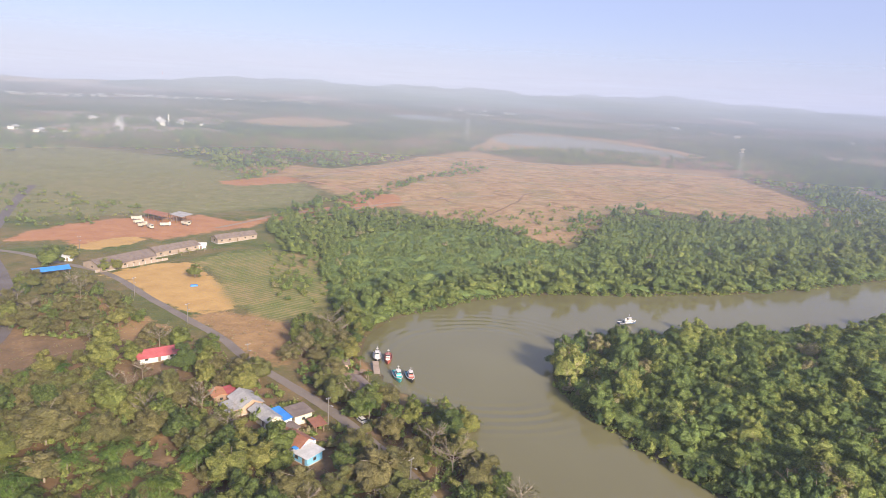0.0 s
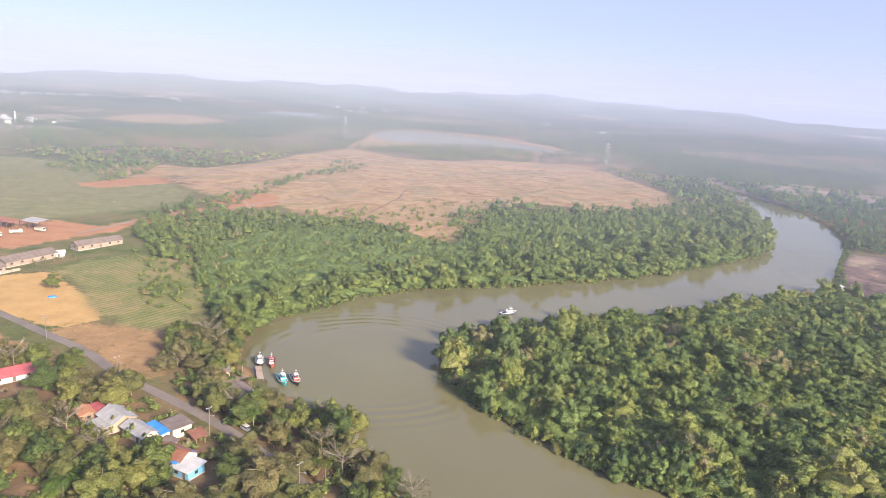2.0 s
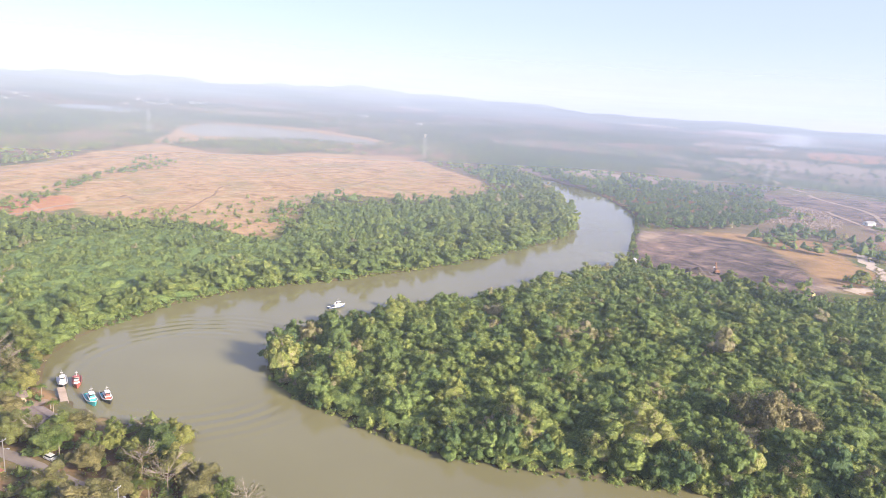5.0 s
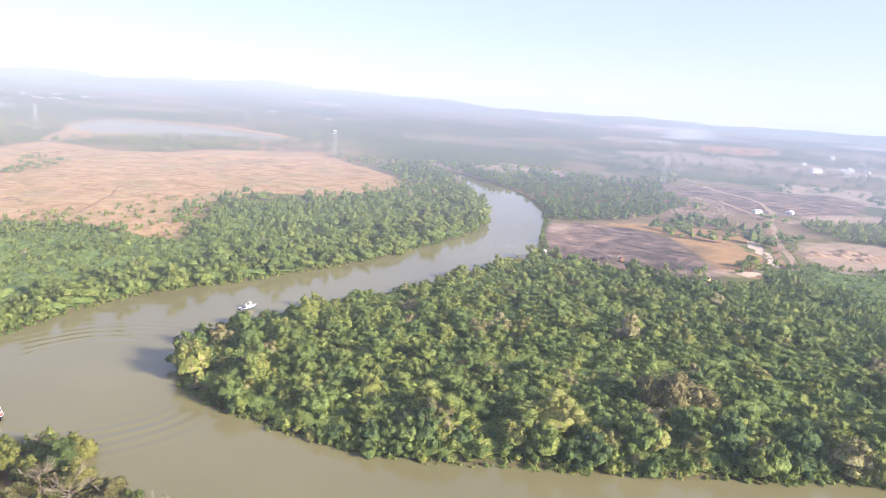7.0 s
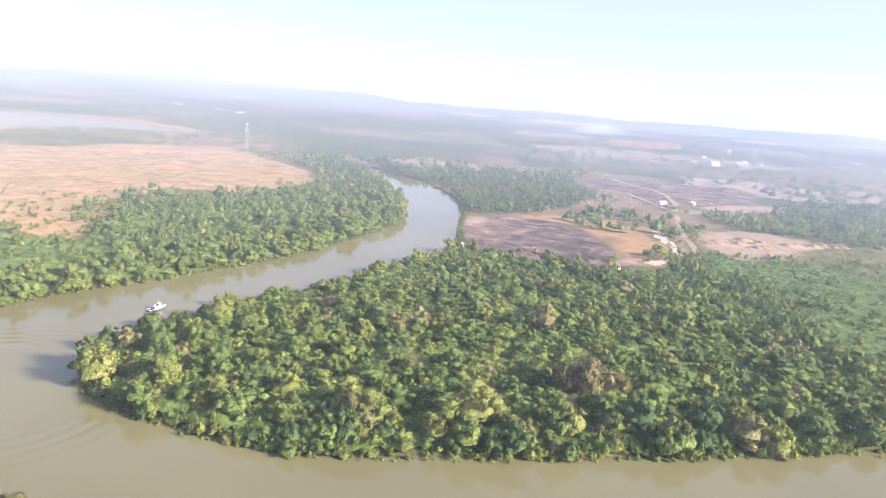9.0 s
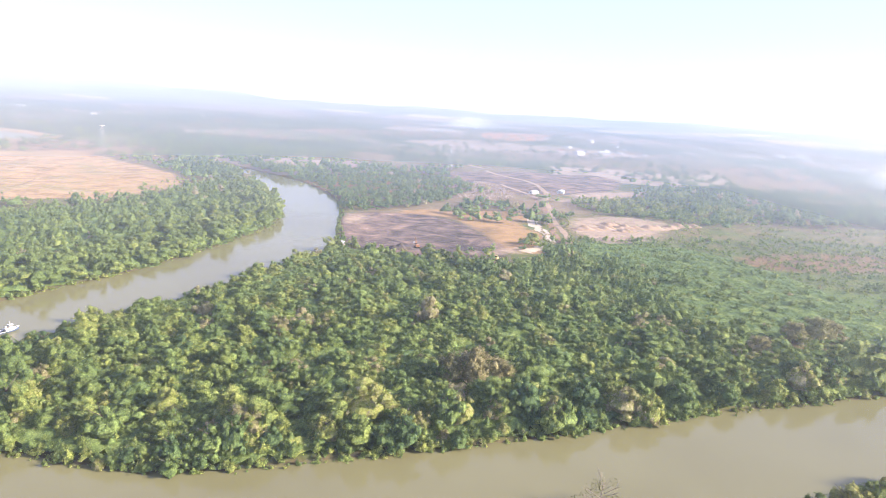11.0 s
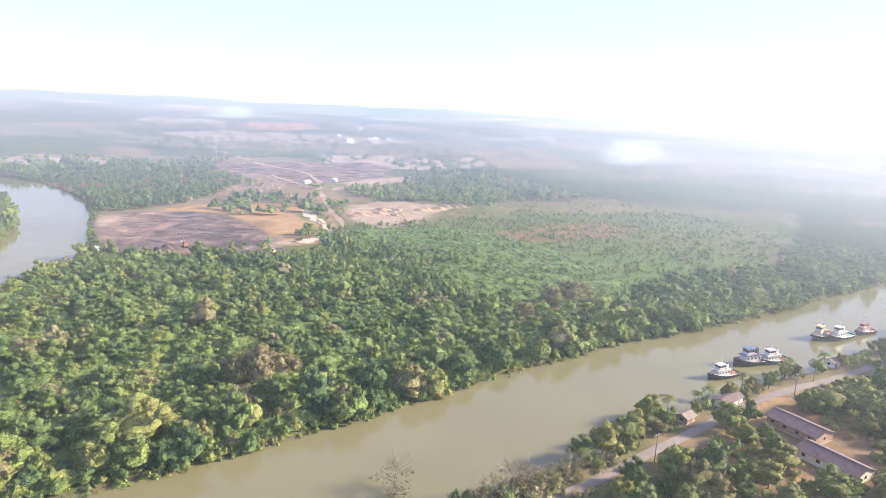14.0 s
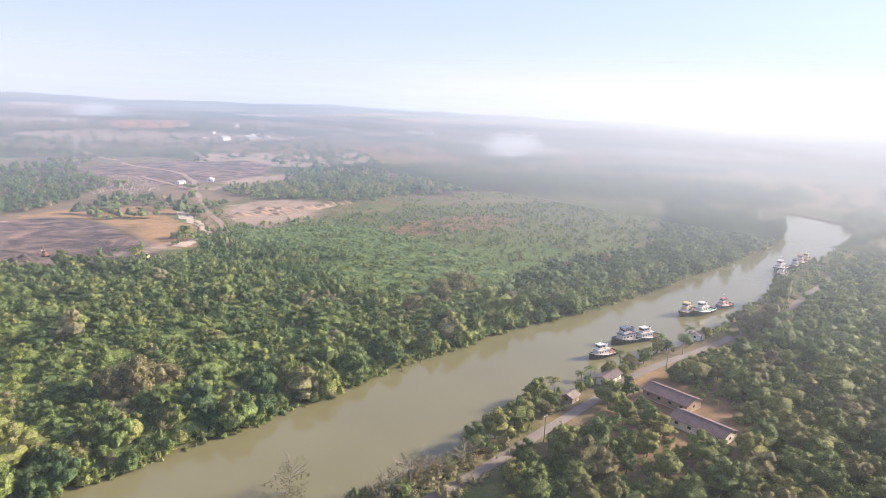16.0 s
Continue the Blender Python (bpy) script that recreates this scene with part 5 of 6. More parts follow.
def tug(x, y, heading, length, hull, house_paint, trim, deck, label, kind="tugboat", tyres=True):
    e = new(kind)
    beam = length * 0.31
    depth = 0.085 * length
    g, dk, rim, rows = hull_shape(length, beam, depth, length * 0.10)
    part("hull", g, hull, e, smooth=False)
    part("deck", dk, deck, e)
    part("bulwark_rail", rim, trim, e)
    u = length / 18
    z0 = depth - 0.3
    cab = part("deckhouse", Geo().box((0.9 * u, 0, z0 + 1.25 * u), (7.5 * u, beam * 0.62, 2.5 * u), 0, 0.96), house_paint, e)
    for s in (-1, 1):
        for k in range(4):
            part("porthole", Geo().box(((-1.8 + 1.8 * k) * u, s * beam * 0.305, z0 + 1.5 * u), (0.7 * u, 0.12, 0.6 * u)), GLASS_DARK, cab)
    part("deckhouse_roof", Geo().box((0.9 * u, 0, z0 + 2.6 * u), (8.2 * u, beam * 0.7, 0.2 * u)), trim, e)
    wheel = part("wheelhouse", Geo().box((2.0 * u, 0, z0 + 3.8 * u), (3.6 * u, beam * 0.46, 2.3 * u), 0, 0.94), house_paint, e)
    part("window_band", Geo().box((2.0 * u, 0, z0 + 4.2 * u), (3.62 * u, beam * 0.465, 0.8 * u), 0, 0.985), GLASS_DARK, wheel)
    for k in (-1, 0, 1):
        part("mullion", Geo().box(((2.0 + k * 1.1) * u, 0, z0 + 4.2 * u), (0.14 * u, beam * 0.475, 0.82 * u)), house_paint, wheel)
    part("wheelhouse_roof", Geo().box((2.0 * u, 0, z0 + 5.05 * u), (4.2 * u, beam * 0.54, 0.18 * u)), trim, e)
    part("mast", Geo().tube((1.4 * u, 0, z0 + 5.1 * u), (1.4 * u, 0, z0 + 8.6 * u), 0.11 * u, 0.05, 6).box((1.4 * u, 0, z0 + 7.2 * u), (0.1, 1.8 * u, 0.1)), BOAT_WHITE, e)
    fun = part("funnel", Geo().box((-1.9 * u, 0, z0 + 3.6 * u), (1.3 * u, 1.1 * u, 2.2 * u), 0, 0.85), trim, e)
    part("funnel_cap", Geo().tube((-1.9 * u, 0, z0 + 4.7 * u), (-1.9 * u, 0, z0 + 5.0 * u), 0.4 * u, 0.4 * u, 8), HULL_BLACK, fun)
    part("towing_bitt", Geo().tube((-4.6 * u, -0.5, z0), (-4.6 * u, -0.5, z0 + 1.0 * u), 0.16).tube((-4.6 * u, 0.5, z0), (-4.6 * u, 0.5, z0 + 1.0 * u), 0.16).tube((-4.6 * u, -0.9, z0 + 0.8 * u), (-4.6 * u, 0.9, z0 + 0.8 * u), 0.1), HULL_BLACK, e)
    part("life_raft", Geo().tube((-0.6 * u, beam * 0.2, z0 + 2.95 * u), (0.7 * u, beam * 0.2, z0 + 2.95 * u), 0.32 * u, n=8), ORANGE, e)
    if tyres:
        for k in range(1, 10):
            for s, i in ((-1, 0), (1, 4)):
                p = rows[k][i]
                part("tyre", Geo().tube((p[0], p[1] + s * 0.02, p[2] - 0.55), (p[0], p[1] + s * 0.36, p[2] - 0.55), 0.52, 0.46, 9), RUBBER, e)
    e.matrix_basis = pose(x, y, 0, 0, 0, heading)
    return tagged(e, label, "boat")


T = "tugboats moored along the bank"
tagged(tug(273, -23, 136, 16, HULL_BLACK, BOAT_WHITE, BOAT_WHITE, DECK_RED, "white tugboat with a black hull moored at the bank"), group=T)
tagged(tug(294.5, -35, 132, 20, HULL_BLACK, BOAT_WHITE, HULL_BLUE, DECK_RED, "blue and white tugboat with tyre fenders"), group=T)
tagged(tug(300.5, -43.5, 132, 17, HULL_BLUE, BOAT_WHITE, BOAT_WHITE, DECK_RED, "white tugboat with red deck rails"), group=T)
tagged(tug(348, -69, 150, 18, HULL_BLACK, BOAT_WHITE, BOAT_YELLOW, DECK_RED, "white tugboat with yellow trim and black hull"), group=T)
tagged(tug(351, -77.5, 140, 18, HULL_BLACK, BOAT_WHITE, BOAT_WHITE, DECK_GREEN, "white tugboat with a green afterdeck"), group=T)
tagged(tug(367, -91, 140, 15, HULL_BLUE, BOAT_WHITE, HULL_RED, DECK_RED, "white tugboat with a red funnel"), group=T)
for k, (x, y, s) in enumerate([(474, -150, 20), (486, -163, 18), (499, -170, 20), (512, -178, 17), (458, -146, 16)]):
    tagged(tug(x, y, 146 + 3 * k, s, HULL_BLACK, BOAT_WHITE, (BOAT_WHITE, HULL_BLUE, HULL_RED, BOAT_YELLOW, BOAT_WHITE)[k], DECK_RED,
               "white and black tugboat in the far row" if k != 2 else "white tugboat with a red funnel in the far row"), group=T)
S = "small workboats moored together"
tagged(tug(-17.0, 236.5, -84, 9.5, HULL_BLACK, BOAT_WHITE, BOAT_WHITE, BOAT_WHITE, "small white workboat with a dark hull", "workboat", False), group=S)
tagged(tug(-12.8, 235.5, -88, 9.0, HULL_RED, BOAT_WHITE, HULL_RED, DECK_RED, "small white workboat with a red hull", "workboat", False), group=S)
tagged(tug(-8.4, 220.5, -76, 9.5, HULL_TEAL, HULL_TEAL, BOAT_WHITE, HULL_TEAL, "small teal workboat with a white roof", "workboat", False), group=S)
tagged(tug(-4.0, 220.5, -78, 9.0, HULL_BLACK, HULL_RED, BOAT_WHITE, HULL_TEAL, "small red and black workboat", "workboat", False), group=S)
tagged(tug(92, 290, 12, 8.5, HULL_BLUE, BOAT_WHITE, BOAT_WHITE, HULL_BLUE, "small white and blue motor boat under way", "motor_boat", False))


def jetty(x, y, turn, w, l):
    e = new("jetty")
    n = int(l / 0.5)
    for k in range(n):
        part("plank", Geo().box((0, (k + 0.5) * 0.5, 0.9), (w, 0.44, 0.08)), WALL_BLOCK, e)
    for s in (-1, 1):
        part("beam", Geo().box((s * w * 0.4, l / 2, 0.76), (0.2, l, 0.2)), TIMBER, e)
        for k in range(int(l / 3) + 1):
            part("pile", Geo().tube((s * w * 0.4, k * 3, -2.5), (s * w * 0.4, k * 3, 1.0), 0.13, n=6), TIMBER, e)
    e.matrix_basis = pose(x, y, 0, 0, 0, turn)
    return tagged(e, "pale plank jetty beside the moored boats", "jetty")


jetty(-15.4, 219, 8, 2.2, 13)
jetty(311, -76, -30, 2.6, 12)


def truck(x, y, turn, body, label):
    e = new("truck")
    part("chassis", Geo().box((0, 0, 0.75), (6.4, 1.0, 0.3)), HULL_BLACK, e)
    cab = part("cab", Geo().box((2.5, 0, 1.75), (1.7, 2.2, 1.9), 0, 0.9), body, e)
    part("windscreen", Geo().box((3.27, 0, 2.1), (0.12, 1.8, 0.8)), GLASS_DARK, cab)
    part("cargo_bed", Geo().box((-1.0, 0, 1.65), (4.8, 2.3, 1.5), 0, 1.04), body, e)
    part("cargo", Geo().box((-1.0, 0, 2.42), (4.5, 2.1, 0.12)), WALL_BLOCK, e)
    for wx in (-2.2, -1.1, 2.3):
        for s in (-1, 1):
            w = part("wheel", Geo().tube((wx, s * 0.8, 0.5), (wx, s * 1.12, 0.5), 0.5, n=12), RUBBER, e)
            part("rim", Geo().tube((wx, s * 1.1, 0.5), (wx, s * 1.15, 0.5), 0.25, n=8), STEEL, w)
    e.matrix_basis = pose(x, y, ground_at(x, y), 0, 0, turn)
    return tagged(e, label, "truck", "trucks parked in the clay yard")


CREAM_PAINT = paint("cream_paint", (0.62, 0.58, 0.46))
for x, y, a in ((-197, 450, 15), (-192, 441, 60), (-179, 428, -50), (-172, 435, 20), (-161, 441, -30), (-186, 433, 75)):
    truck(x, y, a, CREAM_PAINT, "cream dump truck parked on red clay")


def car(x, y, turn, body, label):
    e = new("car")
    part("body", Geo().box((0, 0, 0.62), (4.0, 1.65, 0.6), 0, 0.97), body, e)
    cab = part("cabin", Geo().box((-0.3, 0, 1.18), (2.4, 1.5, 0.58), 0, 0.82), body, e)
    part("glazing", Geo().box((-0.3, 0, 1.16), (2.42, 1.52, 0.36), 0, 0.88), GLASS_DARK, cab)
    for wx in (-1.25, 1.25):
        for s in (-1, 1):
            w = part("wheel", Geo().tube((wx, s * 0.66, 0.32), (wx, s * 0.85, 0.32), 0.32, n=12), RUBBER, e)
            part("rim", Geo().tube((wx, s * 0.84, 0.32), (wx, s * 0.87, 0.32), 0.18, n=8), STEEL, w)
    e.matrix_basis = pose(x, y, ground_at(x, y) + 0.05, 0, 0, turn)
    return tagged(e, label, "car")


car(-33.2, 224.4, -50, BOAT_WHITE, "white car parked beside a wooden shack")
car(-17.0, 184.6, -52, BOAT_WHITE, "small white van parked under roadside trees")


def excavator(x, y, turn, body):
    e = new("excavator")
    for s in (-1, 1):
        part("track", Geo().box((0, s * 1.15, 0.5), (4.0, 0.6, 0.95), 0, 0.92), RUBBER, e)
    part("body", Geo().box((-0.4, 0, 1.7), (3.4, 2.5, 1.3), 0, 0.95), body, e)
    cab = part("cab", Geo().box((0.7, 0.7, 2.8), (1.5, 1.0, 1.5), 0, 0.92), body, e)
    part("glazing", Geo().box((0.7, 0.7, 2.9), (1.52, 1.02, 0.9), 0, 0.95), GLASS_DARK, cab)
    part("boom", Geo().tube((1.0, -0.3, 1.9), (4.4, -0.3, 6.4), 0.34, 0.24, 6), body, e)
    part("dipper", Geo().tube((4.4, -0.3, 6.4), (6.6, -0.3, 3.2), 0.24, 0.16, 6), body, e)
    part("bucket", Geo().box((6.6, -0.3, 2.6), (1.1, 1.1, 1.0), 0, 0.7), STEEL, e)
    e.matrix_basis = pose(x, y, ground_at(x, y), 0, 0, turn)
    return tagged(e, "tracked excavator working on dark ground", "excavator")


RUST_PAINT = paint("rust_paint", (0.30, 0.15, 0.08), 0.8)
excavator(338, 291, 60, RUST_PAINT)
excavator(352, 236, 190, BOAT_YELLOW)


def tarpaulin(x, y):
    e = part("tarpaulin", Geo().box((0, 0, 0.35), (3.4, 2.2, 0.5), 0.4, 0.75), ROOF_BLUE)
    e.matrix_basis = pose(x, y, ground_at(x, y))
    return tagged(e, "heap under a blue tarpaulin on the straw field", "tarpaulin")


tarpaulin(-110, 309)


# ---- trees of the villages and banks ----
BROAD = [tree_template("broadleaf_tree", 300 + k, h, w, 12, 25, 0.26, LEAF_GARDEN, low=0.24) for k, (h, w) in enumerate([(9, 9), (11, 10), (8, 8.5), (12, 11), (7, 7)])]
OLIVE = [tree_template("dry_tree", 320 + k, h, w, 12, 26, 0.23, LEAF_DRY, BARK_PALE, low=0.26) for k, (h, w) in enumerate([(9, 11), (10, 13), (7.5, 9)])]
TAN = [tree_template("tan_tree", 330 + k, h, w, 17, 75, 0.24, LEAF_TAN, BARK_PALE, low=0.1, core=0.7, dome=0.27) for k, (h, w) in enumerate([(7.6, 10.5), (8.4, 11)])]
BARE_T = [bare_template("bare_tree", 340 + k, h, w) for k, (h, w) in enumerate([(10, 11), (11, 12), (8, 8)])]
PALM = [palm_template("coconut_palm", 360 + k, h, f, 18) for k, (h, f) in enumerate([(7.5, 3.6), (9, 3.8)])]
OILPALM = [palm_template("oil_palm", 370 + k, h, f, 15) for k, (h, f) in enumerate([(4.4, 5.8), (3.6, 5.2)])]
BANANA = [palm_template("banana_plant", 380 + k, 2.4, 2.4, 9) for k in range(2)]
MANG = [tree_template("mangrove_tree", 400 + k, h, w * 1.1, 16, 27, 0.26, LEAF, low=0.04) for k, (h, w) in enumerate([(8, 8), (9.5, 8.5), (7, 7.5), (10.5, 8.5), (5.5, 7)])]
WORDS = {"broadleaf_tree": ("broadleaf tree with a dense green crown", "tree"), "dry_tree": ("tree with a thin olive-brown dry crown", "tree"),
         "tan_tree": ("tree with a dense tan and grey-brown crown", "tree"),
         "bare_tree": ("nearly leafless tree with pale branches", "tree"), "coconut_palm": ("coconut palm with arching green fronds", "palm"),
         "oil_palm": ("low oil palm with a wide crown of fronds", "palm"), "banana_plant": ("banana plant with broad drooping leaves", "plant"),
         "mangrove_tree": ("mangrove tree with foliage down to the water", "tree")}
GROUPS = {"mangrove_tree": "mangroves along the river bend", "broadleaf_tree": "trees between the houses", "dry_tree": "dry trees of the village"}
planted = {}


def plant(kinds, x, y, size, r):
    t = kinds[r.integers(len(kinds))]
    name = t.name.split(".")[0]
    m = pose(x, y, ground_at(x, y) - 0.1, 0, 0, r.uniform(0, 360)) @ Matrix.Diagonal((size, size, size * r.uniform(0.88, 1.12), 1))
    if t.name in planted:
        t = copy_thing(t, m)
    else:
        planted[t.name] = 1
        t.matrix_basis = m
    tagged(t, WORDS[name][0], WORDS[name][1], GROUPS.get(name, ""))


r = np.random.default_rng(33)
taken = []


def set_out(kinds, spots, size=1.0):
    for x, y, *s in spots:
        plant(kinds, x, y, s[0] if s else size * r.uniform(0.9, 1.1), r)
        taken.append((x, y))


# single trees that stand out
set_out(BROAD, [(-32, 277, 1.15), (-17, 292, 1.2), (-40, 241), (-17, 188), (-8, 182), (9, 176, 1.1), (12, 165), (14, 186, 1.0), (-2, 192, 0.6), (-16, 141, 0.8), (-57, 201), (-70, 205), (-80, 214), (-100, 219),
                (-107, 212, 1.3), (-72, 175, 1.25), (-84, 192), (-90, 182), (-46, 150, 1.1), (-50, 160), (-40, 140), (-65, 168), (-189, 330, 1.3), (-186, 345, 0.9), (-114, 322, 0.75), (-156, 330, 0.7), (-160, 326, 0.7)])
set_out(BROAD, [(187, 13), (198, 8), (180, 19, 0.8), (220, 2), (212, 6, 0.8), (221, -22), (229, -29), (286, -48, 0.7), (197, -33, 0.6), (187, -40, 0.6), (214, -27, 0.8), (384, -124, 1.5), (338, -112), (250, -104, 1.2)])
set_out(BROAD, [(318, 264, 1.1), (324, 258, 0.9), (319, 250, 1.0), (326, 246, 0.8), (312, 257, 0.7), (415, 248, 0.95), (296, 322, 0.7), (300, 312, 0.6)])
set_out(BARE_T, [(-33, 247), (-37, 252, 1.1), (4, 168, 1.15), (25, 142), (-64, 183, 1.1), (-91, 206, 0.8), (145, 60, 0.8), (150, 36, 0.9), (256, -34, 0.7), (-123, 236, 0.6), (118, 70, 0.7)])
set_out(OLIVE, [(-26, 197, 0.9), (-10, 150, 1.2), (16, 153), (-99, 164, 1.5), (-109, 170, 1.2), (-90, 147, 1.1), (319, -100, 1.7), (334, -92, 1.1), (310, -90), (-36, 238, 0.8), (-44, 246, 0.9), (-2, 160, 0.8)])
set_out(BROAD, [(262, -33, 0.55), (272, -41, 0.6), (283, -50, 0.65), (294, -60, 0.6), (252, -30, 0.5), (305, -70, 0.6)])
set_out(TAN, [(-44, 238, 0.9), (-38, 247, 1.0), (-31, 245, 0.85), (-49, 229, 0.75), (183, 127, 1.85), (190, 122, 1.55), (178, 134, 1.5), (340, 48, 1.65), (348, 44, 1.4), (330, 56, 1.35), (296, 62, 1.3), (168, 108, 1.0), (128, 180, 0.8), (182, 150, 1.0)])
set_out(BARE_T, [(163, 25, 0.8), (156, 32, 0.9), (170, 20, 0.7), (148, 62, 0.9), (160, 30, 0.7), (176, 17, 0.6)])
set_out(PALM, [(226, -4), (241, -17), (281, -56), (286, -47, 1.0), (259, -29, 0.9), (297, -62, 1.0), (-15, 184, 0.7), (3, 160, 0.55), (5, 158, 0.6), (1, 162, 0.5), (500, -196, 1.1), (520, -200, 1.1), (610, -248), (640, -268), (-18, 212, 0.6), (-22, 226, 0.6), (244, -14, 0.8)])
set_out(OILPALM, [(-77, 157, 1.2), (-93, 140, 1.2), (-72, 143), (-60, 142), (-56, 155), (-86, 150), (-80, 135), (-101, 150), (-125, 200, 0.8), (-118, 206, 0.8), (-88, 131), (-66, 132)])
set_out(BANANA, [(-37, 219), (-35, 214), (-23, 152), (236, -55), (240, -58), (232, -60), (246, -56), (-130, 372), (-127, 375), (-133, 368), (-122, 378), (-136, 364), (204, -22), (208, -26), (-19, 216), (-12, 206)])

clear = [outline((-104, 162), (-72, 165), (-58, 158), (-46, 142), (-48, 132), (-104, 128), steps=1), outline((-70, 202), (-48, 204), (-24, 186), (-16, 172), (-24, 158), (-38, 164), (-60, 178), (-68, 190), steps=1), outline((-24, 198), (2, 196), (8, 214), (0, 228), (-22, 232), steps=1), outline((-106, 214), (-86, 236), (-76, 224), (-82, 198), (-96, 198), steps=1), outline((-37, 166), (-23, 170), (-20, 156), (-25, 146), (-33, 150), steps=1),
         outline((188, -58), (204, -40), (222, -34), (238, -30), (258, -38), (244, -52), (222, -62), (206, -66), steps=1)]
ROADSIDE = smooth_line([(-330, 386), (-215, 350), (-155, 321), (-98, 265), (-62, 226), (-33, 197), (-14, 174), (1, 152), (32, 108), (98, 60), (152, 26), (184, 6), (213, -11), (248, -31), (290, -66), (345, -110), (400, -142), (505, -204), (640, -276), (740, -270)], 6)


def off_road(p, gap=4.5):
    d = np.sqrt(((p[:, None, :] - ROADSIDE[None]) ** 2).sum(2)).min(1)
    return p[d > gap]


def spread(p, gap):
    """Keeps the places that stand clear of trees already set."""
    keep = []
    for q in p:
        if all((q[0] - a) ** 2 + (q[1] - b) ** 2 > gap * gap for a, b in taken):
            keep.append(q)
            taken.append(tuple(q))
    return np.array(keep).reshape(-1, 2)


WEST_VILLAGE = outline((-128, 200), (-108, 232), (-84, 240), (-58, 214), (-20, 176), (-2, 150), (10, 128), (-20, 110), (-120, 110), (-140, 160), steps=2)
WEST_BANK = outline((-50, 262), (-24, 262), (-22, 250), (-28, 234), (-8, 208), (8, 190), (26, 152), (44, 124), (30, 118), (8, 146), (-10, 172), (-28, 194), (-42, 214), steps=2)
EAST_BANK = outline((40, 126), (75, 98), (110, 77), (140, 55), (168, 32), (195, 14), (240, -10), (285, -46), (275, -46), (225, -14), (180, 12), (140, 36), (96, 66), (60, 90), (34, 116), steps=2)
EAST_VILLAGE = outline((160, 10), (200, -14), (260, -52), (310, -94), (400, -150), (500, -212), (560, -250), (540, -330), (380, -300), (220, -180), (150, -80), steps=2)
DRY_WOOD = outline((-186, 305), (-160, 305), (-128, 280), (-110, 258), (-130, 236), (-160, 244), (-182, 280), steps=2)
for shape, gap, mixture, size in ((WEST_VILLAGE, 5.3, (0.36, 0.53, 0.11), 0.88), (WEST_BANK, 5.8, (0.6, 0.28, 0.12), 0.85), (DRY_WOOD, 6.5, (0.3, 0.58, 0.12), 0.75)):
    for x, y in spread(off_road(scatter(shape, gap, int(gap * 10), 1.5, clear)), gap * 0.72):
        plant((BROAD, OLIVE, BARE_T)[r.choice(3, p=mixture)], x, y, size * r.uniform(0.65, 1.15), r)
for x, y in spread(off_road(scatter(EAST_BANK, 6, 77, 0.6, clear)), 5):
    if 132 < x < 184:
        continue
    if x < 165:
        plant((BROAD, OLIVE)[r.choice(2, p=(0.4, 0.6))], x, y, 0.55 * r.uniform(0.7, 1.1), r)
    else:
        plant((BROAD, OLIVE)[r.choice(2, p=(0.75, 0.25))], x, y, 0.66 * r.uniform(0.7, 1.1), r)
near = off_road(scatter(EAST_VILLAGE, 7.0, 91, 2.0, clear), 3.6)
near = near[np.hypot(near[:, 0], near[:, 1]) < 300]
for x, y in spread(near, 5.6):
    plant((BROAD, OLIVE)[r.choice(2, p=(0.72, 0.28))], x, y, 0.9 * r.uniform(0.7, 1.2), r)

# mangroves along the water's edge of the bend
p = scatter(PENINSULA, 6.4, 3, -0.8)
d = water_distance(p[:, 0], p[:, 1])
shore = (d < 14) & (p[:, 1] < 262) & (p[:, 0] < 330)
edge = p[shore]
edge = edge[np.argsort(np.hypot(edge[:, 0] - 110, edge[:, 1] - 130))][:280]
for x, y in edge:
    plant(MANG, x, y, r.choice([0.5, 0.72, 0.9, 1.2], p=(0.2, 0.35, 0.33, 0.12)) * r.uniform(0.85, 1.15), r)
p = scatter(PENINSULA, 5.2, 31, -0.8)
d = water_distance(p[:, 0], p[:, 1])
inner = (d >= 11) | (p[:, 1] >= 262) | (p[:, 0] >= 330)
girth = 1.12 - 0.24 * np.clip((d - 14) / 50, 0, 1)
girth[np.random.default_rng(5).uniform(size=len(p)) < 0.09] *= 1.4
girth[(p[:, 1] > 250) & (d < 30)] *= 0.72
bright = 0.14 * np.exp(-np.clip(d, 0, None) / 16) - 0.06
for pick, kinds, words, seed in ((inner & (p[:, 0] < 205), MANGROVE, "dense mixed mangrove wood on the river bend", 11), (inner & (p[:, 0] >= 205) & (p[:, 0] < 320), GROVE, "dense mixed wood on the broad side of the bend", 31),
                                  (inner & (p[:, 0] >= 320), COPSE, "dense mixed wood running out into the meadow", 35)):
    wood("mangrove_wood", p[pick], kinds, (0.5, 1.2), words, seed, (0.15, 1.02), girth=girth[pick], shift=bright[pick], patch=32)
blanket("undergrowth", PENINSULA, 2.2, 3.6, "vines and undergrowth closing the mangrove wood", 71, (0.2, 0.8))
blanket("undergrowth", NORTH_WOOD, 2.6, 3.0, "low green growth under the bank trees", 72, (0.15, 0.55))
VINES = outline((400, 232), (430, 240), (470, 210), (500, 170), (490, 120), (455, 70), (410, 36), (372, 15), (325, 78), (345, 150), (380, 190))
blanket("undergrowth", VINES, 2.0, 1.7, "vine-covered green meadow beside the wood", 73, (0.1, 0.6))
blanket("undergrowth", EAST_WOOD, 3.2, 4.0, "undergrowth of the wood along the lower reach", 74, (0.1, 0.5))
p = scatter(NORTH_WOOD, 7.8, 2, -0.8)
d = water_distance(p[:, 0], p[:, 1])
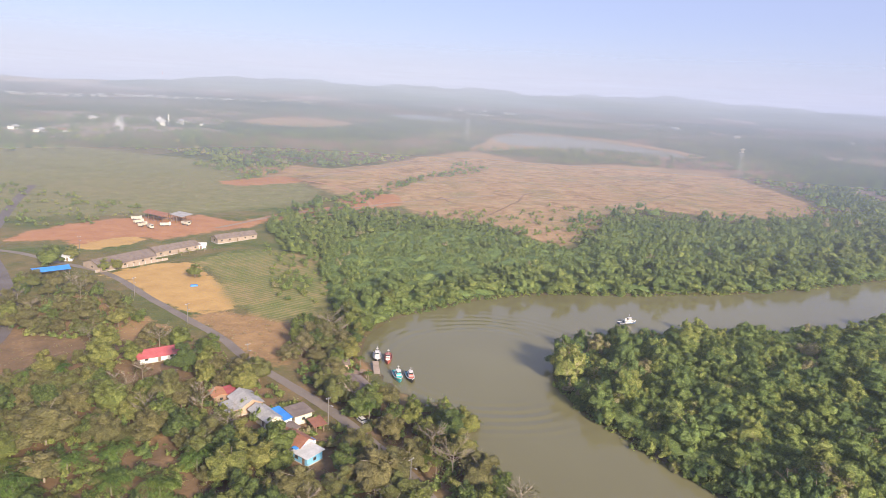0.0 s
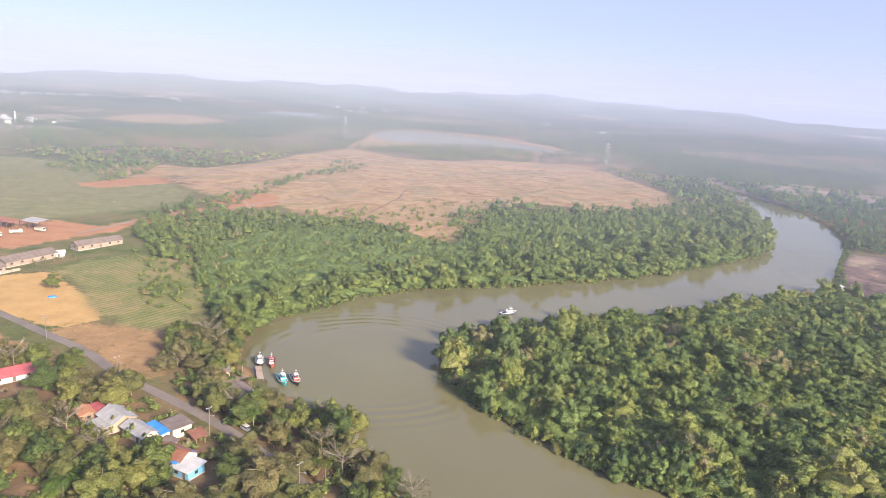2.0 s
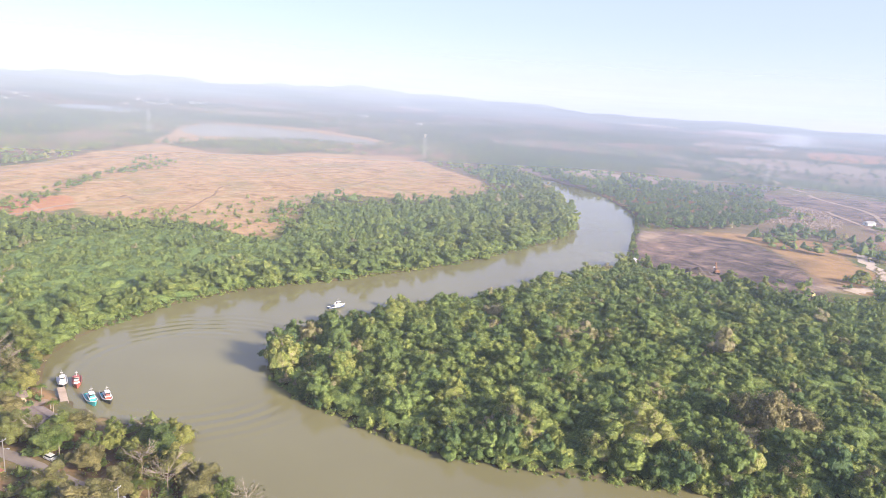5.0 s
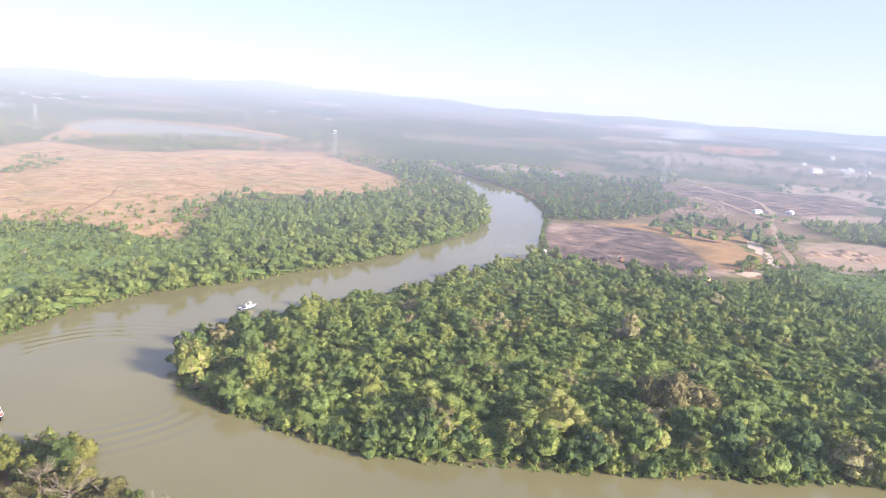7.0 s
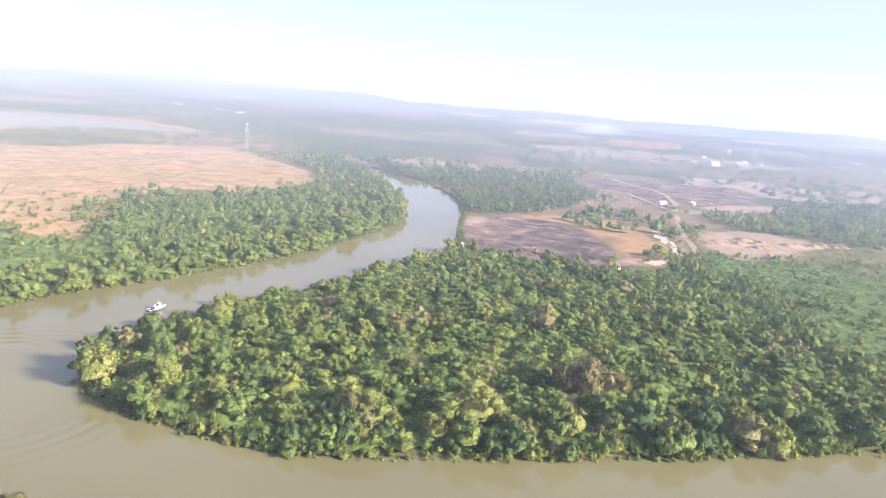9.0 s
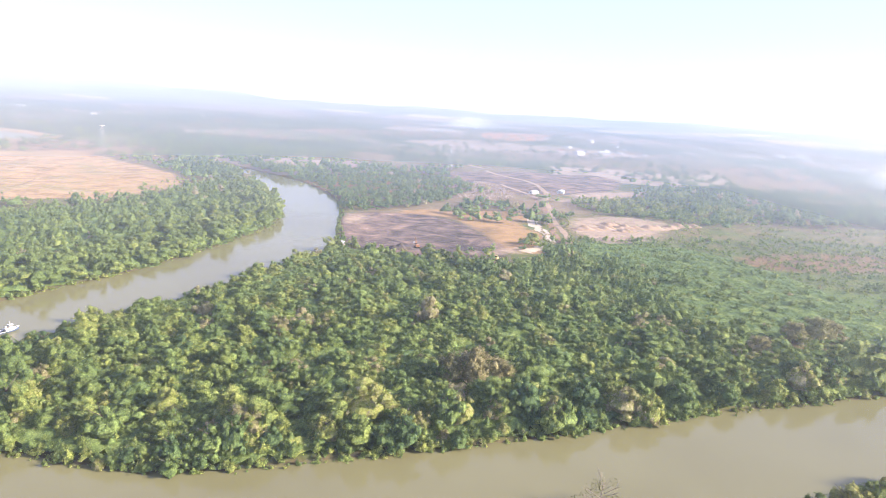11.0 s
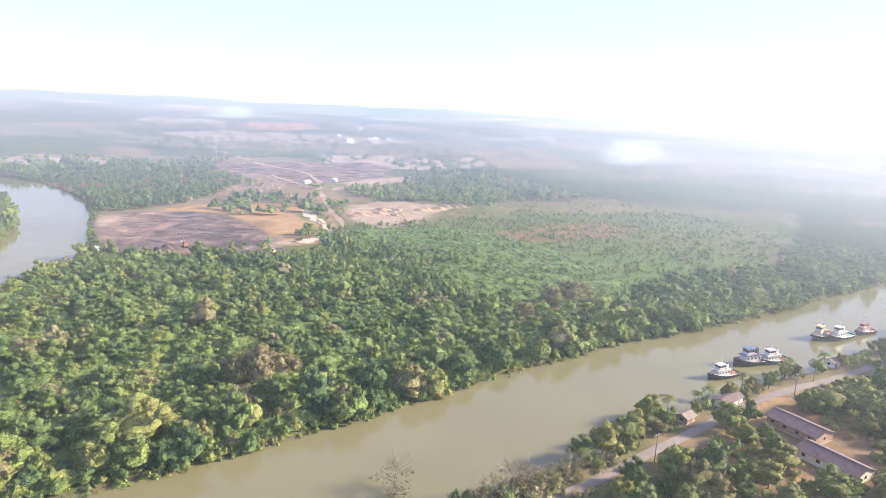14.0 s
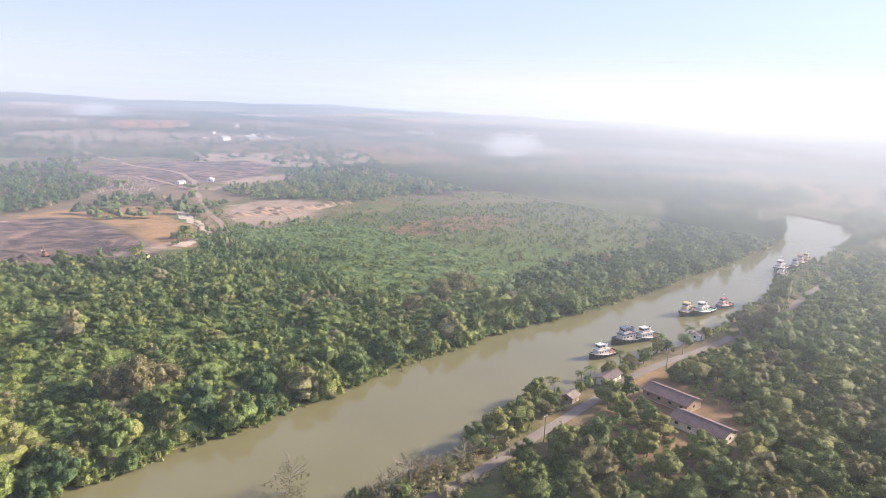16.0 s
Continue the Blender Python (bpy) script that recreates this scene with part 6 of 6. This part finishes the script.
low = (d >= 24 + 10 * waves(p[:, 0], p[:, 1], 40, 77)) & (p[:, 0] < 105 + 18 * waves(p[:, 0], p[:, 1], 60, 78))
wood("mangrove_wood", p[~low & (d >= 45)], COPSE, (0.7, 1.2), "dense green wood behind the mangroves", 32, (0.3, 0.75))
wood("mangrove_wood", p[~low & (d < 45)], GROVE, (0.85, 1.5), "dense mangrove wood along the outer bank", 12, (0.35, 0.8))
q = scatter(NORTH_WOOD, 5.0, 79, 8.0)
d = water_distance(q[:, 0], q[:, 1])
q = q[(d >= 22) & (q[:, 0] < 112)]
wood("thicket", q, SHRUB, (0.65, 1.4), "low bright green thicket behind the bank trees", 33, (0.4, 0.75), patch=35)
wood("thicket", p[low][::4], COPSE, (0.4, 0.75), "young trees standing out of the thicket", 36, (0.3, 0.7))
wood("mangrove_wood", scatter(EAST_WOOD, 9.0, 4, -0.8), GROVE, (0.8, 1.55), "dark mangrove wood along the lower reach", 13, (0.0, 0.55))
wood("thicket", scatter(NORTH_SCRUB, 5.6, 5), SHRUB, (0.8, 1.8), "low bright green thicket behind the mangroves", 14, (0.35, 0.8))
p = scatter(MEADOW, 4.5, 6)
lump = waves(p[:, 0], p[:, 1], 34, 61) + 0.7 * waves(p[:, 0], p[:, 1], 11, 62)
tall = lump > 0.05
wood("thicket", p[~tall], TUFT, (0.4, 0.8), "low vine-covered green scrub in the meadow", 15, (0.3, 0.62))
tall &= np.random.default_rng(9).uniform(size=len(p)) < 0.85
wood("thicket", p[tall], SHRUB, (0.45, 1.05), "clumps of bushes in the meadow", 61, (0.3, 0.85))
p = scatter(MEADOW, 5.4, 63)
out = -edge_distance(p, PENINSULA)
patchy = waves(p[:, 0], p[:, 1], 45, 64) + 0.6 * waves(p[:, 0], p[:, 1], 17, 65)
near_wood = np.exp(-np.clip(out, 0, None) / 26)
stand = (np.random.default_rng(66).uniform(size=len(p)) < near_wood) | (patchy > 0.62)
wood("thicket", p[stand], COPSE, (0.3, 0.62), "low trees straggling from the wood into the meadow", 67, (0.1, 0.7), girth=0.75 + 0.5 * near_wood[stand])
wood("woodland", scatter(BEND_WOOD, 6.2, 7, -0.6), COPSE, (0.4, 1.1), "dark green wood on the far bank of the bend", 17, (0.0, 0.5))
p = off_road(scatter(EAST_VILLAGE, 8.0, 92, 2.0, clear))
p = p[np.hypot(p[:, 0], p[:, 1]) >= 300]
wood("woodland", p, GROVE, (0.8, 1.6), "village trees along the far bank road", 18, (0.1, 1.0))
undergrowth = [WEST_VILLAGE, WEST_BANK, EAST_VILLAGE, DRY_WOOD, EAST_BANK]
p = np.concatenate([off_road(scatter(s, 3.6, 200 + k, 0.5, clear[2:]), 3.2) for k, s in enumerate(undergrowth)])
keep = np.random.default_rng(8).uniform(size=len(p))
p = p[(np.hypot(p[:, 0], p[:, 1]) < 330) & ((p[:, 0] < 150) | (keep < 0.65))]
bare = waves(p[:, 0], p[:, 1], 30, 7) + 0.0065 * (p[:, 1] - 175) > 0.62
wood("undergrowth", p[~bare], SHRUB, (0.4, 1.2), "undergrowth and garden shrubs between the trees", 19, (0.15, 1.05), "shrubs", 25)
wood("undergrowth", p[bare], TUFT, (0.3, 0.8), "dry weeds and small bushes on bare ground", 29, (0.5, 1.15), "shrubs", 25)
NW_TREES = outline((-360, 560), (-290, 530), (-215, 498), (-205, 440), (-240, 412), (-300, 430), (-360, 470))
p = scatter(NW_TREES, 7, 9)
p = p[waves(p[:, 0], p[:, 1], 45, 285) + 0.6 * waves(p[:, 0], p[:, 1], 17, 286) > -0.05]
wood("woodland", p, COPSE, (0.25, 0.6), "scrubby olive trees beyond the clay yard", 20, (0.35, 0.95))
rows = [outline((-262, 742), (-190, 812), (-160, 800), (-165, 690), (-182, 640), (-200, 690)), outline((-44, 620), (-30, 650), (0, 740), (-10, 745), (-50, 650)), outline((26, 870), (40, 905), (60, 890), (44, 862)),
        outline((100, 470), (112, 530), (150, 540), (130, 480)), outline((-104, 486), (-60, 545), (-40, 600), (-60, 610), (-112, 510)), outline((392, 240), (420, 262), (440, 250), (425, 236)),
        outline((344, 250), (352, 268), (376, 256), (366, 240)), outline((492, 278), (500, 300), (510, 298), (504, 278)), outline((300, 325), (330, 372), (352, 380), (318, 330), (308, 318)), outline((413, 229), (402, 195), (402, 144), (378, 135), (362, 180), (381, 212)), outline((30, 405), (34, 425), (62, 432), (66, 415)), outline((6, 740), (56, 800), (70, 850), (40, 840), (0, 770))]
p = np.concatenate([scatter(s, 7.5, 220 + k) for k, s in enumerate(rows)])
rough = outline((520, 190), (600, 215), (690, 170), (780, 130), (820, 20), (700, -40), (600, 40), (540, 120))
q = scatter(rough, 8.5, 281)
q = q[waves(q[:, 0], q[:, 1], 60, 282) + 0.5 * waves(q[:, 0], q[:, 1], 22, 283) > 0.1]
wood("bushes", q, COPSE, (0.2, 0.6), "olive and brown bushes on rough grazing", 30, (0.4, 1.0), "bushes")
q = scatter(outline((644, 339), (710, 298), (808, 287), (779, 198), (670, 170), (611, 217), (595, 289)), 8.0, 284)
wood("woodland", q, COPSE, (0.6, 1.25), "stand of pale olive trees above the pit", 37, (0.35, 0.95))
wood("bushes", p, COPSE, (0.35, 0.85), "scattered bushes and small trees on open land", 21, (0.1, 0.9), "bushes")
FIELD = [outline((-330, 430), (-100, 560), (-150, 760), (-420, 820), (-480, 600)), outline((-128, 350), (-106, 379), (-70, 380), (-52, 340), (-57, 292), (-81, 288), (-104, 326)),
         outline((-200, 740), (60, 1040), (380, 950), (370, 640), (200, 590), (90, 450), (-20, 560)), outline((520, 190), (780, 60), (900, 200), (720, 330), (600, 300))]
for k, (s, gap, size, lo, hi) in enumerate(((FIELD[0], 9, (0.2, 0.65), 0.35, 1.0), (FIELD[1], 4.5, (0.15, 0.4), 0.4, 0.8), (FIELD[2], 13, (0.15, 0.6), 0.4, 1.1), (FIELD[3], 8, (0.4, 1.0), 0.2, 0.95))):
    wood("tussocks", scatter(s, gap, 260 + k), TUFT, size, "scattered tussocks and small bushes", 40 + k, (lo, hi), "shrubs", 40)

p = scatter(PENINSULA, 4.2, 33, -0.4)
d = water_distance(p[:, 0], p[:, 1])
p = p[(d < 13) & (p[:, 1] < 262) & (p[:, 0] < 330)]
wood("bank_shrubs", p, SHRUB, (0.7, 1.5), "vine-covered bushes under the mangroves at the water", 34, (0.3, 0.8), "shrubs")

q = scatter(outline((60, 560), (140, 600), (262, 600), (380, 660), (420, 690), (359, 606), (262, 545), (153, 525), (91, 430), (60, 440), (20, 500), (-40, 530)), 7.0, 290)
q = q[waves(q[:, 0], q[:, 1], 40, 291) + 0.5 * waves(q[:, 0], q[:, 1], 15, 292) > 0.0]
wood("bushes", q, SHRUB, (0.4, 1.1), "bushes and tall grass at the edge of the bare land", 38, (0.45, 1.05), "bushes")

q = scatter(outline((-70, 300), (-44, 290), (-40, 330), (-46, 380), (-70, 400), (-100, 400), (-84, 350)), 5.0, 293)
q = q[np.random.default_rng(294).uniform(size=len(q)) < 0.6]
wood("bushes", q, SHRUB, (0.3, 1.1), "loose bushes between the stubble field and the wood", 39, (0.35, 0.95), "bushes")

q = scatter(outline((132, 54), (160, 36), (186, 16), (178, 6), (150, 22), (126, 42)), 2.1, 295, 0.3)
wood("dry_brush", off_road(q, 2.6), SHRUB + TUFT, (0.45, 1.0), "pale brown dry brush on the river bank", 40, (1.0, 1.2), "shrubs")

# fringe of low foliage hanging over the waterline
edge_line = smooth_line(OUTER_BANK[29:] + OUTER_BANK_NORTH[:4] + INNER_BANK[7:] + INNER_BANK_EAST[:9], 24)
rf = np.random.default_rng(64)
p = edge_line + rf.normal(0, 1.1, edge_line.shape)
wood("bank_shrubs", p, SHRUB, (0.4, 0.95), "low foliage hanging over the waterline", 24, (0.3, 0.95), "shrubs")

p = scatter(outline((310, -72), (360, -100), (400, -122), (460, -152), (520, -192), (600, -238), (650, -268), (640, -282), (560, -240), (500, -204), (400, -144), (345, -112), (315, -88)), 6.5, 66, 0.5)
wood("bank_shrubs", off_road(p, 4.0), SHRUB, (0.6, 1.6), "trees and shrubs behind the moored tugboats", 25, (0.1, 1.0), "shrubs")
p = np.concatenate([off_road(scatter(s, 3.6, 300 + k, 0.5), 3.0) for k, s in enumerate(DRY[3:6] + [DRY_WOOD, YARD[0]])])
wood("dry_grass", p[rf.uniform(size=len(p)) < 0.55], TUFT, (0.2, 0.5), "dry brown grass clumps and low weeds", 26, (0.75, 1.25), "grass")

# far woods: bands and patches out to the haze
r = np.random.default_rng(52)
ang, dist = np.radians(r.uniform(-40, 122, 52000)), 560 * (3600 / 560) ** r.uniform(0, 1, 52000)
p = np.stack([np.sin(ang) * dist, np.cos(ang) * dist], 1)
band = waves(p[:, 0], p[:, 1], 420, 31) + 0.6 * waves(p[:, 0], p[:, 1], 150, 32) + 0.0002 * dist
p = p[band > 0.12]
for s in BARE + BURNT + GREEN + SAND + [NORTH_WOOD, EAST_WOOD, PENINSULA, MEADOW, BEND_WOOD, NW_TREES, EAST_VILLAGE] + FIELD[:1]:
    p = p[edge_distance(p, s) < -4]
p = p[water_distance(p[:, 0], p[:, 1]) > 3][:8000]
wood("far_woodland", p, FAR_TREE, (0.55, 1.1), "hazy woodland patches across the far lowland", 22, (0.0, 0.75), "woodland", 300)
ang, dist = np.radians(r.uniform(-36, 44, 16000)), 820 * (2500 / 820) ** r.uniform(0, 1, 16000)
p = np.stack([np.sin(ang) * dist, np.cos(ang) * dist], 1)
p = p[waves(p[:, 0], p[:, 1], 300, 41) + 0.7 * waves(p[:, 0], p[:, 1], 110, 42) > -0.12]
for s in BARE + GREEN + SAND + PASTURE:
    p = p[edge_distance(p, s) < -4]
p = p[water_distance(p[:, 0], p[:, 1]) > 3][:5200]
wood("far_woodland", p, FAR_TREE, (0.4, 0.95), "open scrub woodland between the fields", 43, (0.2, 0.95), "woodland", 200)
belts = [outline((740, 190), (860, 170), (960, 20), (980, -160), (900, -290), (800, -260), (800, -80), (780, 60), (700, 130)), outline((490, 640), (525, 720), (640, 660), (720, 570), (660, 545), (560, 610)),
         outline((760, 190), (700, 260), (800, 330), (960, 240), (900, 170))]
p = np.concatenate([scatter(s, 11.5, 240 + k) for k, s in enumerate(belts)])
wood("woodland", p, COPSE, (0.75, 1.8), "tall dark tree belt beyond the meadow", 27, (0.0, 0.6))
# tree belts along the upper river
line = smooth_line(UPPER_REACH, 20)
belt = np.concatenate([line + r.normal(0, 1, line.shape) * 9 + np.array([-12 * k + 4, 4]) for k in (1, 2, 3, 4)] + [line + np.array([34 + 12 * k, -8]) + r.normal(0, 1, line.shape) * 8 for k in (0, 1, 2)])
belt = belt[water_distance(belt[:, 0], belt[:, 1]) > 2]
wood("far_woodland", belt, FAR_TREE, (0.6, 1.0), "tree belt along the upper river", 23, (0.0, 0.6), "woodland")


# brush along both sides of the haul ditch
line = smooth_line([(560, 318), (520, 292), (480, 262), (452, 244), (424, 226)], 14)
p = np.concatenate([line + np.array([0.5, -0.8]) * k + r.normal(0, 1.6, line.shape) for k in (-14, -9, 8, 13)])
wood("bushes", p[::2], SHRUB, (0.3, 0.75), "olive brown brush along the haul ditch", 28, (0.7, 1.1), "bushes")


# heaps of earth and spoil
EARTH = plain("earth", (0.20, 0.13, 0.085), (0.38, 0.27, 0.18), 0.95, 0.3, 0.0, 0.6)
SPOIL = plain("spoil", (0.03, 0.025, 0.024), (0.10, 0.075, 0.06), 0.95, 0.5, 0.0, 0.6)


def mound(x, y, turn, long, wide, high, material, label, seed):
    """A tipped heap: a lumpy ridge with gullied flanks that runs out on the ground."""
    n, m = 30, 14
    rm = np.random.default_rng(seed)
    u, w = np.meshgrid(np.linspace(-1, 1, n), np.linspace(-1, 1, m))
    edge = np.clip(1 - u ** 4, 0, 1) * np.clip(1 - np.abs(w) ** 1.5, 0, 1)
    z = high * edge * (0.7 + 0.3 * np.sin(5 * u + seed) + 0.2 * np.sin(13 * u + 2 * w)) + rm.normal(0, 0.09 * high, u.shape) * edge
    v = np.stack([u * long / 2, w * wide / 2, z - 0.15], -1).reshape(-1, 3)
    i = np.arange(n * m).reshape(m, n)
    ob = new("spoil_heap", mesh_from("spoil_heap", v, np.stack([i[:-1, :-1], i[:-1, 1:], i[1:, 1:], i[1:, :-1]], -1).reshape(-1, 4), [material]))
    ob.matrix_basis = pose(x, y, ground_at(x, y), 0, 0, turn)
    return tagged(ob, label, "heap", "heaps of earth on the worked ground")


mound(326, 297, -40, 26, 10, 3.4, SPOIL, "dark heap of burnt spoil beside an excavator", 1)
for k, (x, y, a, l, h) in enumerate([(513, 250, -35, 40, 5), (536, 240, -30, 34, 6), (558, 224, -38, 44, 5.5), (580, 212, -30, 30, 4.5), (530, 228, -45, 26, 4), (548, 250, -30, 30, 4.5), (600, 205, -35, 36, 5)]):
    mound(x, y, a, l, 15, h * 0.6, EARTH, "pale reddish heap of dug earth", 10 + k)


# rubble dumped beside the haul track
r = np.random.default_rng(71)
heap = scatter(outline((640, 505), (690, 470), (600, 385), (545, 425)), 3.2, 270)
g = Geo()
for x, y in heap:
    s = r.uniform(0.4, 1.5)
    g.box((x, y, ground_at(x, y) + s * 0.3), (s * r.uniform(0.8, 2), s, s * r.uniform(0.5, 1.1)), r.uniform(0, 3), r.uniform(0.4, 0.9), r.uniform(-0.4, 0.4))
tagged(part("rubble", g, WALL_BLOCK), "grey and white rubble dumped beside the track", "rubble", kind="stuff")
